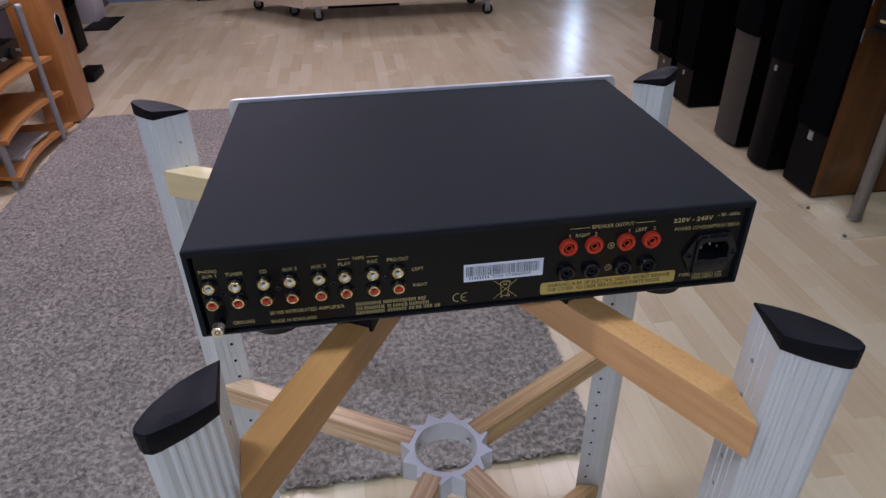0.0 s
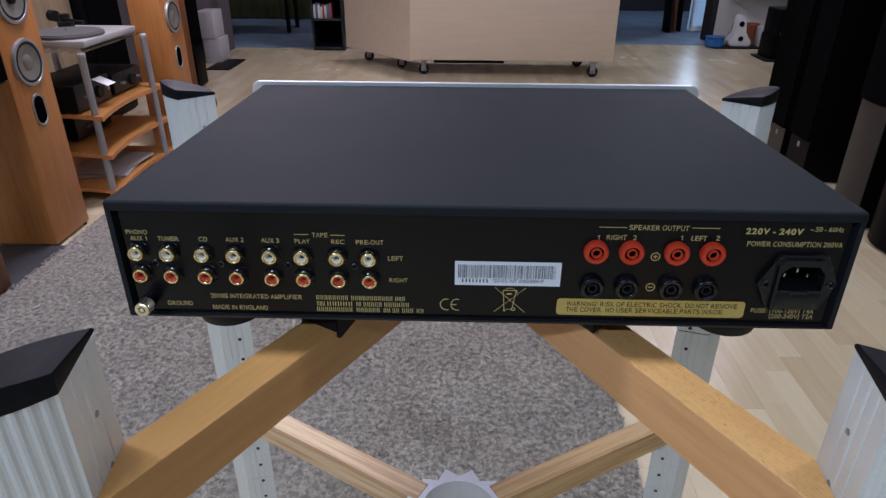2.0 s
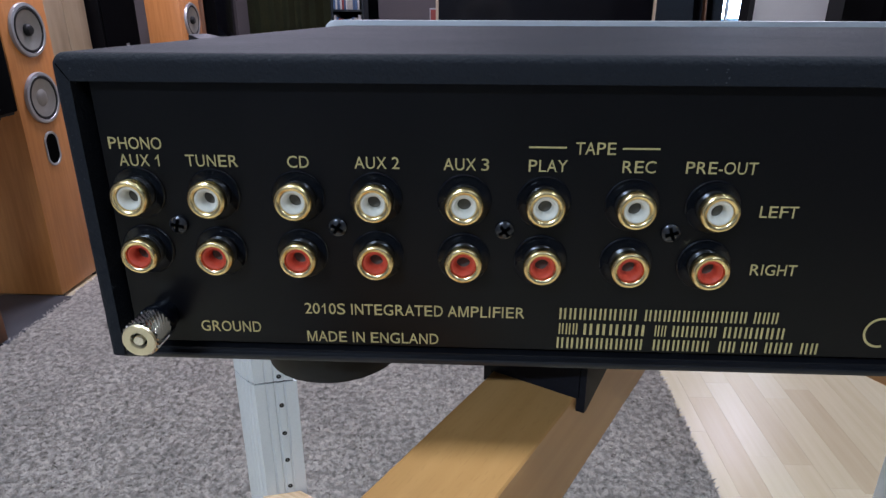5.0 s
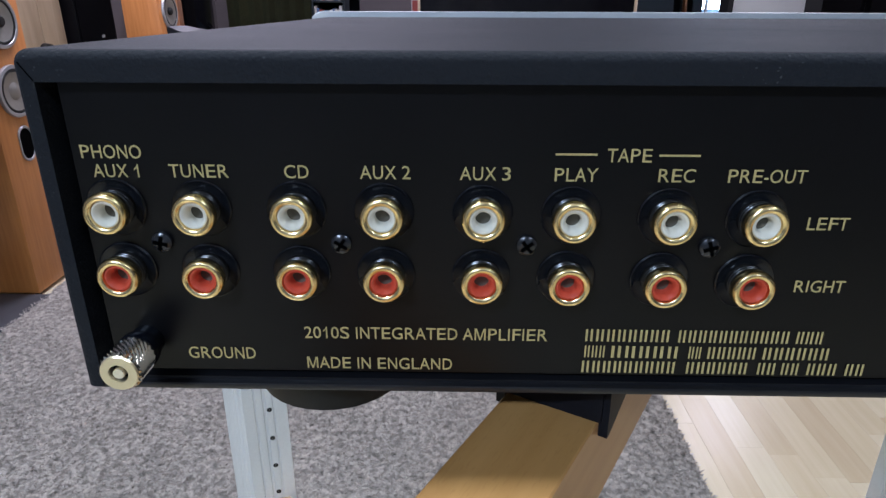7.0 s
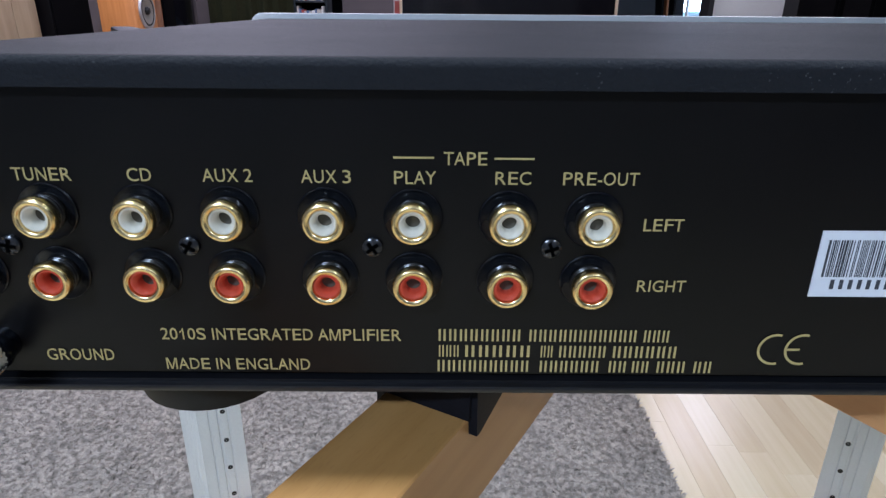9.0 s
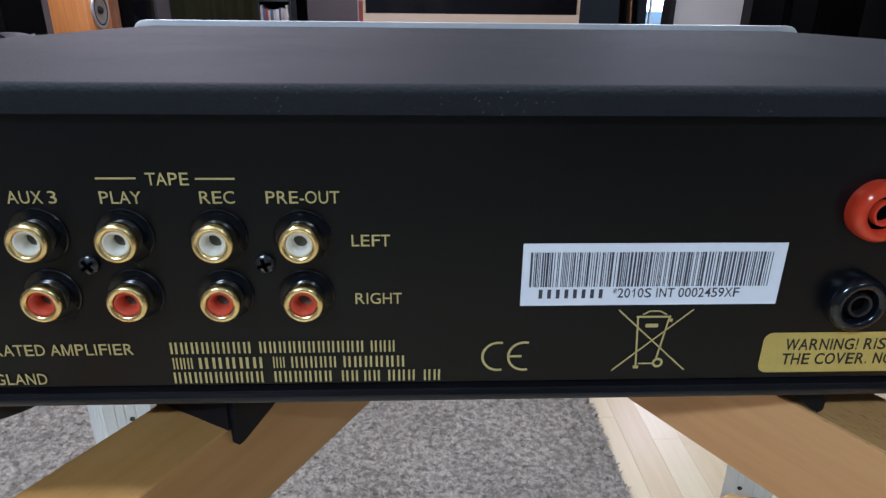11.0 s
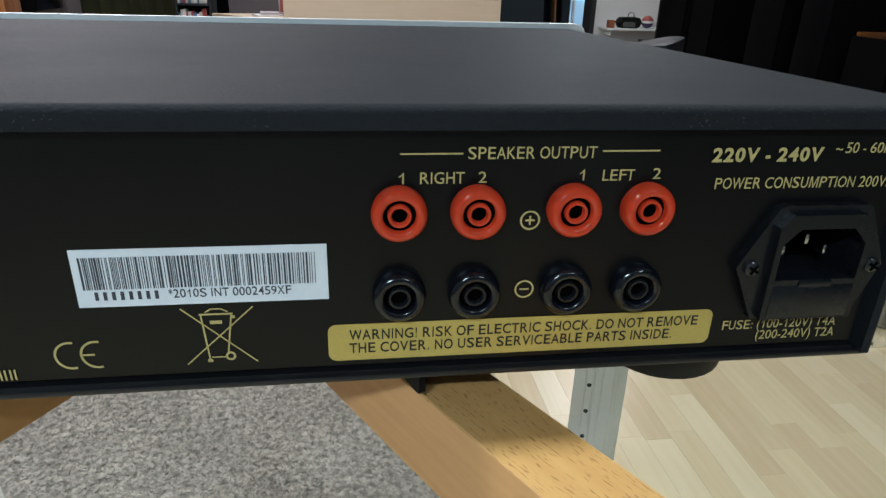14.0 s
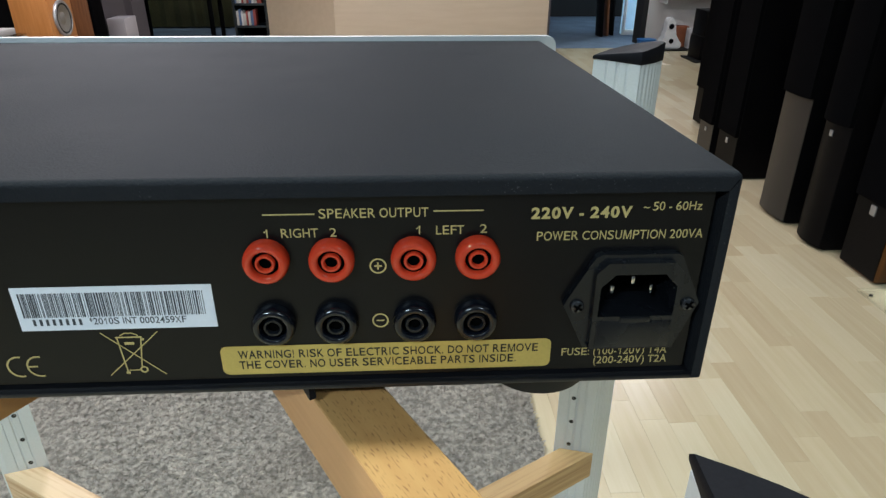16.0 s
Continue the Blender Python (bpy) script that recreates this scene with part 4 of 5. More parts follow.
# bar-code label
sticker = part("barcode_label", block(-0.0234, 0.0410, -0.0003, 0.0, 0.0254, 0.0418), M["label_paper"], amp, "white bar-code label", smooth=None)
code = random.Random(5)
x = -0.0215
while x < 0.0378:
    w = code.choice((0.00016, 0.00016, 0.00016, 0.00034, 0.00050))
    part("code_bar", block(x, x + w, -0.00042, -0.0003, 0.0305, 0.0396), M["label_ink"], sticker, smooth=None)
    x += w + code.choice((0.00022, 0.00022, 0.00040, 0.00060))
for k in range(8):
    bar(-0.0190 + 0.00213 * k, -0.0190 + 0.00213 * k + 0.0009, 0.0274, 0.0298, M["label_ink"], sticker, y=-0.00034)
write("*2010S INT 0002459XF", -0.0006, 0.0311, 0.0275, 0.0300, -0.00034, M["label_ink"], sticker, 0.004)

# ---- the rack under the amplifier ----
HX, HY = -0.0160, 0.1870
stand = thing("equipment_rack", (HX, HY, 0), "rack of aluminium posts and wooden spokes with toothed hubs", "rack")


TIP, KNEE = (0.3335, -0.0130), (0.3650, 0.0106)


def post_outline(fine=True):
    """(outward, sideways) outline of a post: a slotted flat face, a fluted flank and a rounded back."""
    tip, knee = Vector(TIP), Vector(KNEE)
    d = knee - tip
    n = Vector((d.y, -d.x)).normalized()
    face = [(0.0, 0.0), (0.27, 0.0), (0.28, 0.0008), (0.32, 0.0008), (0.33, 0.0), (0.48, 0.0), (0.50, 0.0009), (0.54, 0.0009), (0.56, 0.0), (0.70, 0.0), (0.71, 0.0007), (0.75, 0.0007), (0.76, 0.0), (1.0, 0.0)]
    pts = [tuple(tip + d * k + n * sink) for k, sink in (face if fine else (face[0], face[-1]))]
    toe = Vector((0.3960, -0.0010))
    d = toe - knee
    n = Vector((-d.y, d.x)).normalized()
    count = 22 if fine else 6
    for k in range(1, count):
        u = k / count
        pts.append(tuple(knee + d * u + n * (0.0016 * math.sin(math.pi * u) - (0.0007 if fine and k % 4 in (1, 2) else 0))))
    pts += [(0.3985, -0.0020), (0.4015, -0.0046), (0.4025, -0.0085), (0.4015, -0.0125), (0.3980, -0.0158)]
    return pts + [(0.3900, -0.0185), (0.3800, -0.0202), (0.3700, -0.0206), (0.3590, -0.0200), (0.3480, -0.0178), (0.3400, -0.0154)]


def swing(p, angle):
    """The posts behind the amplifier are turned a little about their own axis."""
    if angle > 200:
        return p
    c, s, o = math.cos(radians(9)), math.sin(radians(9)), p[0] - 0.365
    return (0.365 + o * c - p[1] * s, o * s + p[1] * c)


def polar(out, side, angle, mirror):
    c, s = math.cos(radians(angle)), math.sin(radians(angle))
    side = side * mirror
    return (out * c - side * s, out * s + side * c)


SPOKES = ((240, 1), (300, -1), (150, 1), (30, -1))
dark_screw_mesh = finish(turned([(0.0014, -0.0002), (0.0024, -0.0002), (0.0024, 0.0003), (0.0014, 0.0004), (0.0, -0.0001)], 14), "screw", M["screw_black"], 40)
hole_mesh = finish(turned([(0.0012, -0.0002), (0.0018, -0.0002), (0.0018, 0.0003), (0.0012, 0.0006), (0.0, 0.0001)], 14), "screw", M["screw_zinc"], 40)
for angle, mirror in SPOKES:
    TOP = 0.9290 if angle > 200 else 0.9300
    outline = [polar(*swing(p, angle), angle, mirror) for p in post_outline()]
    post = part("post", prism(bmesh.new(), outline, 0.0, 0.3485), M["alu"], stand, "fluted silver aluminium post", smooth=20)
    for z0, z1 in ((0.3492, 0.6280), (0.6297, TOP)):
        part("segment", prism(bmesh.new(), outline, z0, z1), M["alu"], post, smooth=20)
    core = [polar(*swing((0.370 + (o - 0.370) * 0.92, -0.005 + (s + 0.005) * 0.86), angle), angle, mirror) for o, s in post_outline(False)]
    part("post_core", prism(bmesh.new(), core, 0.001, TOP - 0.001), M["screw_black"], post, smooth=None)
    # moulded end cap, thick at its outer end and thin at the tip
    bm = bmesh.new()
    levels = []
    for grow, low, lift in ((1.012, True, 0.0), (1.030, True, 0.0006), (1.034, False, -0.0012), (1.0, False, 0.0), (0.55, False, 0.0004)):
        ring = []
        for o, s in post_outline(False):
            u = (o - 0.3335) / 0.069
            z = TOP + (max(-0.0030, 0.0012 - 0.0095 * u) if low else 0.0042 + 0.0082 * u) + lift
            ring.append(bm.verts.new((*polar(*swing((0.370 + (o - 0.370) * grow, -0.005 + (s + 0.005) * grow), angle), angle, mirror), z)))
        levels.append(ring)
    for a, b in zip(levels, levels[1:]):
        for k in range(len(a)):
            n = (k + 1) % len(a)
            bm.faces.new((a[k], a[n], b[n], b[k]))
    bm.faces.new(levels[-1])
    bm.faces.new(levels[0][::-1])
    part("end_cap", bm, M["cap_black"], post, "moulded black plastic end cap", smooth=28)
    # row of screws in the slot of the flat face
    tip, knee = Vector(polar(*swing(TIP, angle), angle, mirror)), Vector(polar(*swing(KNEE, angle), angle, mirror))
    d = (knee - tip)
    normal = Vector((d.y, -d.x, 0)).normalized()
    if normal.x * -tip.x + normal.y * -tip.y < 0:
        normal = -normal
    where = tip + d * 0.41
    turn = normal.to_track_quat("Z", "Y").to_euler()
    z = 0.05
    while z < TOP - 0.01:
        s = part("screw", hole_mesh if angle > 200 or z > 0.80 else dark_screw_mesh, None, post, at=(where.x, where.y, z))
        s.rotation_euler = turn
        z += 0.0325

BEAM_W, BEAM_H = 0.0270, 0.0350


def spoke(angle, mirror, top, material, label):
    """A square wooden spoke from the hub to the slanting face of its post."""
    tip, knee = swing(TIP, angle), swing(KNEE, angle)
    near, far = -BEAM_W / 2 + 0.0005, BEAM_W / 2 + 0.0005
    slope = (knee[0] - tip[0]) / (knee[1] - tip[1])
    ends = [(0.050, near), (tip[0] + (near - tip[1]) * slope, near), (tip[0] + (far - tip[1]) * slope, far), (0.050, far)]
    ends = [(o, s * mirror) for o, s in ends]
    bm = prism(bmesh.new(), ends, top - BEAM_H, top)
    bmesh.ops.bevel(bm, geom=bm.edges[:], offset=0.0005, segments=1, affect="EDGES")
    return part("spoke", bm, material, stand, label, turn=(0, 0, angle), smooth=None)


def hub_mesh():
    """A ring with twelve pointed teeth."""
    bm = bmesh.new()
    outer, inner = [], []
    for k in range(24):
        a = radians(15 * k)
        r = 0.0640 if k % 2 else 0.0500
        outer.append((r * math.cos(a), r * math.sin(a)))
    for k in range(48):
        a = radians(7.5 * k)
        inner.append((0.0430 * math.cos(a), 0.0430 * math.sin(a)))
    for z in (-0.034, 0.0):
        vo = [bm.verts.new((x, y, z)) for x, y in outer]
        vi = [bm.verts.new((x, y, z)) for x, y in inner]
        for k in range(24):
            n = (k + 1) % 24
            bm.faces.new((vo[k], vo[n], vi[2 * n], vi[2 * k + 1], vi[2 * k]))
        if z < 0:
            lo, li = vo, vi
    for a, b, count in ((lo, vo, 24), (li, vi, 48)):
        for k in range(count):
            n = (k + 1) % count
            bm.faces.new((a[k], a[n], b[n], b[k]))
    bmesh.ops.recalc_face_normals(bm, faces=bm.faces)
    return finish(bm, "hub", M["hub_alu"], 20)


hub_shared = hub_mesh()
LEVELS = (0.862, 0.497, 0.125)
for level, top in enumerate(LEVELS):
    hub = part("hub", hub_shared, None, stand, "toothed silver hub ring", (0, 0, top - 0.001))
    for angle, mirror in SPOKES:
        if level and angle == 30:
            material, label = M["yellow_pine"], "yellow-brown striped pine spoke"
        elif level:
            material, label = M["pine"], "pale striped pine spoke"
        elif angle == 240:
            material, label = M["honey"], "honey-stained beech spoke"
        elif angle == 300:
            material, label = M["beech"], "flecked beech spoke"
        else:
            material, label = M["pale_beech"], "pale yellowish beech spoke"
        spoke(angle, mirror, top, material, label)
        x, y = polar(0.0425, 0.0, angle, 1)
        b = part("bolt", turned([(0, 0.004), (0.0035, 0.004), (0.0045, 0.002), (0.0045, -0.001)], 6), M["nickel"], hub, at=(x, y, -0.017))
        b.rotation_euler = Vector((-x, -y, 0)).to_track_quat("Z", "Y").to_euler()

# black pads between the spokes and the amplifier
for angle, mirror, out in ((240, 1, 0.175), (300, -1, 0.175), (150, 1, 0.175), (30, -1, 0.175)):
    bm = bmesh.new()
    front = out + (0.006 if angle == 300 else 0.022)
    prism(bm, [(out - 0.02, -0.0150 * mirror), (front, -0.0150 * mirror), (front, 0.0150 * mirror), (out - 0.02, 0.0150 * mirror)], 0.8622, 0.8786)
    # three-cornered cheeks beside the spoke
    low = 0.8570 if angle == 240 else 0.8650
    for side in ((-1,) if angle == 300 else (-1, 1)):
        rows = [[bm.verts.new((out + o, side * w, z)) for o, z in ((-0.045, 0.8784), (0.021, 0.8784), (0.0205, low), (0.0185, low))] for w in (0.0142, 0.0168)]
        bm.faces.new(rows[0])
        bm.faces.new(rows[1][::-1])
        for k in range(4):
            bm.faces.new((rows[0][k], rows[0][(k + 1) % 4], rows[1][(k + 1) % 4], rows[1][k]))
    part("support_pad", bm, M["cap_black"], stand, "black moulded pad gripping the spoke", turn=(0, 0, angle), smooth=30)


# ---- the rug ----
RX0, RX1, RY0, RY1 = -1.500, 0.385, 0.540, 3.035
rug = thing("rug", ((RX0 + RX1) / 2, (RY0 + RY1) / 2, 0), "grey-brown shaggy rug on the laminate floor", "rug")
HWX, HWY = (RX1 - RX0) / 2, (RY1 - RY0) / 2
part("backing", prism(bmesh.new(), rounded(-HWX + 0.010, HWX - 0.010, -HWY + 0.010, HWY - 0.010, 0.05), 0.004, 0.0130), M["rug_back"], rug, smooth=None)


def pile(count, near_count):
    """Short bent yarn ends, thicker towards the rack; each is its own island."""
    rng = np.random.default_rng(7)
    x = rng.uniform(-HWX, HWX, count)
    y = rng.uniform(-HWY, HWY, count)
    nx = rng.uniform(-HWX, HWX, near_count)
    ny = -HWY + (HWY + 0.95) * (1 - np.sqrt(rng.uniform(0, 1, near_count)))
    x, y = np.r_[x, nx], np.r_[y, ny]
    # rounded corners
    cx, cy = np.abs(x) - (HWX - 0.06), np.abs(y) - (HWY - 0.06)
    keep = ~((cx > 0) & (cy > 0) & (cx**2 + cy**2 > 0.06**2))
    x, y = x[keep], y[keep]
    n = len(x)
    base = np.stack([x, y, np.full(n, 0.006)], 1)
    lean_a, lean = rng.uniform(0, 2 * np.pi, n), rng.uniform(0.006, 0.016, n)
    tuft = 0.5 + 0.5 * np.sin(x * 90 + 3 * np.sin(y * 40)) * np.sin(y * 85 + 2 * np.sin(x * 37))
    high = rng.uniform(0.0112, 0.0132, n) * (0.86 + 0.22 * tuft)
    lean_v = np.stack([np.cos(lean_a) * lean, np.sin(lean_a) * lean, np.zeros(n)], 1)
    turn = rng.uniform(0, np.pi, n)
    wide = rng.uniform(0.0032, 0.0056, n)[:, None] * np.stack([np.cos(turn), np.sin(turn), np.zeros(n)], 1)
    mid = base + 0.35 * lean_v + np.stack([0 * x, 0 * x, 0.65 * high], 1)
    top = base + lean_v + np.stack([0 * x, 0 * x, high], 1)
    verts = np.stack([base - wide, base + wide, mid - wide, mid + wide, top], 1).reshape(-1, 3)
    k = np.arange(n)[:, None] * 5
    quads = (k + np.array([[0, 1, 3, 2]])).tolist()
    tris = (k + np.array([[2, 3, 4]])).tolist()
    me = bpy.data.meshes.new("shag")
    me.from_pydata(verts.tolist(), [], quads + tris)
    me.materials.append(M["pile"])
    return me


tagged(part("shag", pile(180000, 190000), None, rug, "grey shaggy pile of bent yarn ends"), kind="stuff")


# ---- loudspeakers ----
def driver(parent, r, at, turn, label, plug=False):
    """A cone driver whose axis points along its local z."""
    ring = part("driver", turned([(r * 0.84, 0.0), (r, 0.0), (r, 0.006), (r * 0.98, 0.010), (r * 0.87, 0.011), (r * 0.84, 0.008)], 40, None, True), M["silver_paint"], parent, label, at, 40, turn)
    part("surround", turned([(r * 0.85, 0.008), (r * 0.82, 0.0105), (r * 0.76, 0.0105), (r * 0.72, 0.007)], 40), M["rubber"], ring)
    part("cone", turned([(r * 0.74, 0.0085), (r * 0.48, 0.0045), (r * 0.22, 0.0012), (0, 0.0010)], 40), M["cone_grey"], ring, "pale grey cone")
    if plug:
        part("phase_plug", turned([(r * 0.22, 0.0012), (r * 0.22, 0.010), (r * 0.16, 0.016), (0, 0.018)], 24), M["rubber"], ring)
    else:
        part("dust_cap", turned([(r * 0.34, 0.0025), (r * 0.26, 0.006), (r * 0.14, 0.008), (0, 0.0085)], 24), M["cone_grey"], ring)
    return ring


def cherry_speaker(at, high, drivers, port, label, deep=0.265):
    """A floor-standing cabinet whose front faces +x; at is the middle of its front foot."""
    t = thing("floor_speaker", at, label, "loudspeaker", "cherry loudspeakers")
    part("cabinet", block(-deep, 0.0, -0.1150, 0.1150, 0.012, high, 0.004), M["cherry"], t, "orange cherry-veneered cabinet")
    for x in (0.015 - deep, -0.015):
        for y in (-0.10, 0.10):
            part("foot", turned([(0, 0), (0.008, 0.0), (0.012, 0.012), (0, 0.012)], 14), M["rubber"], t, at=(x, y, 0))
    for z, plug in drivers:
        driver(t, 0.081, (0.001, 0, z), (0, 90, 0), "silver-ringed driver with a pale cone", plug)
    bm = bmesh.new()
    path = [(0.030 * math.cos(a), (0.020 if math.sin(a) > 0 else -0.020) + 0.030 * math.sin(a)) for a in (2 * math.pi * k / 32 for k in range(32))]
    out = [[bm.verts.new((h, y * g, z * g)) for y, z in path] for g, h in ((1.16, 0.001), (1.12, 0.005), (1.0, 0.004), (0.9, -0.004))]
    for a, b in zip(out, out[1:]):
        for k in range(32):
            n = (k + 1) % 32
            bm.faces.new((a[k], a[n], b[n], b[k]))
    p = part("port", bm, M["silver_paint"], t, "dark slotted port with a silver rim", (0.0, 0, port))
    # near-black plate on the uncut baffle; the port's inner shade is its colour
    part("port_shade", prism(bmesh.new(), [(y, z) for z, y in [(z * 0.98, y * 0.98) for y, z in path]], 0.0012, 0.0022, Matrix(((0, 0, 1, 0), (1, 0, 0, 0), (0, 1, 0, 0), (0, 0, 0, 1)))), M["deep_black"], p, smooth=None)
    return t


cherry_speaker((-1.535, 1.905, 0), 1.08, ((0.664, False), (0.872, True)), 0.498, "orange cherry floor-standing loudspeaker with pale cones beside the rack")
cherry_speaker((-1.510, 3.095, 0), 1.08, ((0.672, False), (0.862, True)), 0.470, "orange cherry floor-standing loudspeaker behind the rack", 0.165)

# small black loudspeaker on a stand
t = thing("stand_speaker", (-1.40, 1.50, 0.665), "small black loudspeaker with a cloth grille on a dark stand", "loudspeaker")
part("cabinet", block(-0.26, 0.0, -0.11, 0.085, 0.0, 0.36, 0.004), M["black_ash"], t)
part("grille", block(0.0, 0.014, -0.105, 0.080, 0.01, 0.35, 0.004), M["grille"], t, "black cloth grille")
part("badge", block(0.014, 0.016, -0.004, 0.008, 0.025, 0.034), M["silver_paint"], t, "small silver badge")
t = thing("speaker_stand", (-1.54, 1.50, 0), "dark brown speaker stand with a flat dark grey base", "stand")
part("base", block(-0.20, 0.050, -0.05, 0.28, 0.002, 0.016, 0.003), M["base_grey"], t, "flat dark grey base plate")
part("column", block(-0.075, 0.03, -0.10, -0.02, 0.016, 0.65, 0.004), M["walnut"], t, "dark brown column")
part("top_plate", block(-0.13, 0.10, -0.10, 0.08, 0.65, 0.662, 0.003), M["black_ash"], t)


def dark_speaker(at, wide, deep, high, split, front, side, label, bow=0.0, badge=(0.5, 0.02)):
    """A tall dark cabinet facing -x; split is where its cloth grille begins."""
    t = thing("tall_speaker", at, label, "loudspeaker", "row of dark loudspeakers")
    steps = 8 if bow else 1
    rim = [(-bow * (1 - (2 * k / steps - 1) ** 2), wide * (k / steps - 0.5)) for k in range(steps + 1)]
    part("cabinet", prism(bmesh.new(), rim[::-1] + [(deep, -wide / 2), (deep, wide / 2)], 0.012, high), side, t, smooth=30)
    skin = [(x - 0.0035, y * 0.985) for x, y in rim]
    part("front_panel", prism(bmesh.new(), skin[::-1] + [(0.002, -wide * 0.49), (0.002, wide * 0.49)], 0.016, split), front, t, smooth=30)
    cloth = [(x - 0.016, y * 0.975) for x, y in rim]
    part("grille", prism(bmesh.new(), cloth[::-1] + [(0.002, -wide * 0.487), (0.002, wide * 0.487)], split + 0.002, high - 0.012), M["grille"], t, "black cloth grille", smooth=30)
    part("foot", block(0.02, deep - 0.02, -wide * 0.42, wide * 0.42, 0.0, 0.012), M["rubber"], t)
    if badge:
        w = badge[1]
        part("badge", block(-bow - 0.0075, -bow - 0.0030, -w / 2, w / 2, split - 0.045, split - 0.045 + w * 1.3, 0.001), M["silver_paint"], t, "small silver badge")
    return t


dark_speaker((1.600, 2.915, 0), 0.150, 0.30, 1.10, 0.195, M["grey_ash"], M["black_ash"], "tall black loudspeaker with a long cloth grille", 0.0, (0.5, 0.016))
dark_speaker((1.605, 2.690, 0), 0.185, 0.32, 1.08, 0.200, M["black_ash"], M["black_ash"], "tall black loudspeaker with a long cloth grille and silver badge", 0.0, (0.5, 0.018))
dark_speaker((1.578, 2.170, 0), 0.188, 0.34, 1.02, 0.495, M["grey_ash"], M["black_ash"], "tall dark grey loudspeaker with a bowed front", 0.012, None)
dark_speaker((1.582, 1.908, 0), 0.148, 0.34, 1.00, 0.455, M["black_ash"], M["black_ash"], "slim tall black loudspeaker with a rounded front", 0.018, (0.5, 0.016))
s5 = dark_speaker((1.610, 1.668, 0), 0.180, 0.36, 0.850, 0.258, M["black_ash"], M["walnut"], "floor-standing loudspeaker with red-brown veneered sides and black front", 0.0, (0.5, 0.026))
for z in (0.60, 0.72):
    part("trim", block(-0.002, 0.003, -0.0915, -0.0900, z, z + 0.045), M["silver_paint"], s5)
for y, high in ((3.25, 1.15), (3.55, 1.1), (2.44, 1.06)):
    dark_speaker((1.86, y, 0), 0.21, 0.30, high, 0.22, M["black_ash"], M["black_ash"], "tall black loudspeaker standing in the second row", 0.0, None)
for y in (1.65, 1.95, 2.2):
    dark_speaker((2.15, y, 0), 0.24, 0.30, 1.15, 0.22, M["black_ash"], M["black_ash"], "tall black loudspeaker standing in the second row", 0.0, None)

# glass-based stand with a slanting silver pole
t = thing("glass_stand", (1.66, 1.395, 0), "display stand with a clear glass base and a silver pole", "stand")
gbase = part("base", block(-0.13, 0.30, -0.12, 0.145, 0.006, 0.016, 0.001), M["clear_glass"], t, "clear greenish glass base")
gbase.visible_shadow = False
for x, y in ((-0.10, -0.09), (-0.10, 0.115), (0.27, -0.09), (0.27, 0.115)):
    part("foot", turned([(0, 0), (0.006, 0), (0.006, 0.006), (0, 0.006)], 16), M["rubber"], t, at=(x, y, 0))
part("pole", tube(bmesh.new(), (0, 0, 0.016), (0.0, 0.0, 0.66), 0.022, 24), M["pole_steel"], t, "brushed steel pole")
part("flange", turned([(0, 0), (0.026, 0), (0.026, 0.003), (0.023, 0.005), (0, 0.005)], 28), M["pole_steel"], t, at=(0, 0, 0.016))
part("top_plate", block(-0.10, 0.20, -0.11, 0.11, 0.66, 0.672, 0.002), M["dark_box"], t)
t = thing("small_speaker", (1.66, 1.395, 0.672), "small black loudspeaker with a yellow-lettered tag on the glass stand", "loudspeaker")
part("cabinet", block(-0.09, 0.18, -0.10, 0.10, 0.0, 0.30, 0.004), M["dark_box"], t)
part("tag", block(-0.0915, -0.09, 0.02, 0.08, 0.02, 0.028), M["gold_print"], t, "yellow printed bar")

# ---- the rack with the turntable ----
RK = (-1.530, 2.225, 0)
rack = thing("hifi_rack", RK, "low hi-fi rack with curved cherry shelves and silver tube legs", "rack")
for x, y in ((0, 0.01), (0.02, 0.515), (-0.42, 0.01), (-0.42, 0.515)):
    leg = part("leg", tube(bmesh.new(), (x, y, 0.0), (x, y, 0.622), 0.0145, 18), M["silver_paint"], rack, "silver tube leg")
    part("leg_cap", turned([(0, 0), (0.0165, 0), (0.0165, 0.012), (0.012, 0.016), (0, 0.016)], 18), M["white_plinth"], leg, at=(x, y, 0.622))


def curved_shelf(z):
    """A board whose front and ends are hollowed between its four corners."""
    corners = [(0.045, -0.02), (0.045, 0.615), (-0.46, 0.615), (-0.46, -0.02)]
    sag = (0.040, 0.0, 0.05, 0.045)
    out = []
    mid = Vector((-0.21, 0.31))
    for k in range(4):
        a, b = Vector(corners[k]), Vector(corners[(k + 1) % 4])
        pull = (mid - (a + b) / 2).normalized()
        for j in range(10):
            u = j / 10
            p = a + (b - a) * u + pull * sag[k] * 4 * u * (1 - u)
            out.append((p.x, p.y))
    bm = prism(bmesh.new(), out, z - 0.018, z)
    return bm


for z in (0.388, 0.222, 0.062):
    part("shelf", curved_shelf(z), M["cherry_shelf"], rack, "curved orange cherry shelf", smooth=30)
top = part("glass_shelf", block(-0.45, 0.02, -0.02, 0.54, 0.640, 0.648, 0.001), M["clear_glass"], rack, "clear glass top shelf")

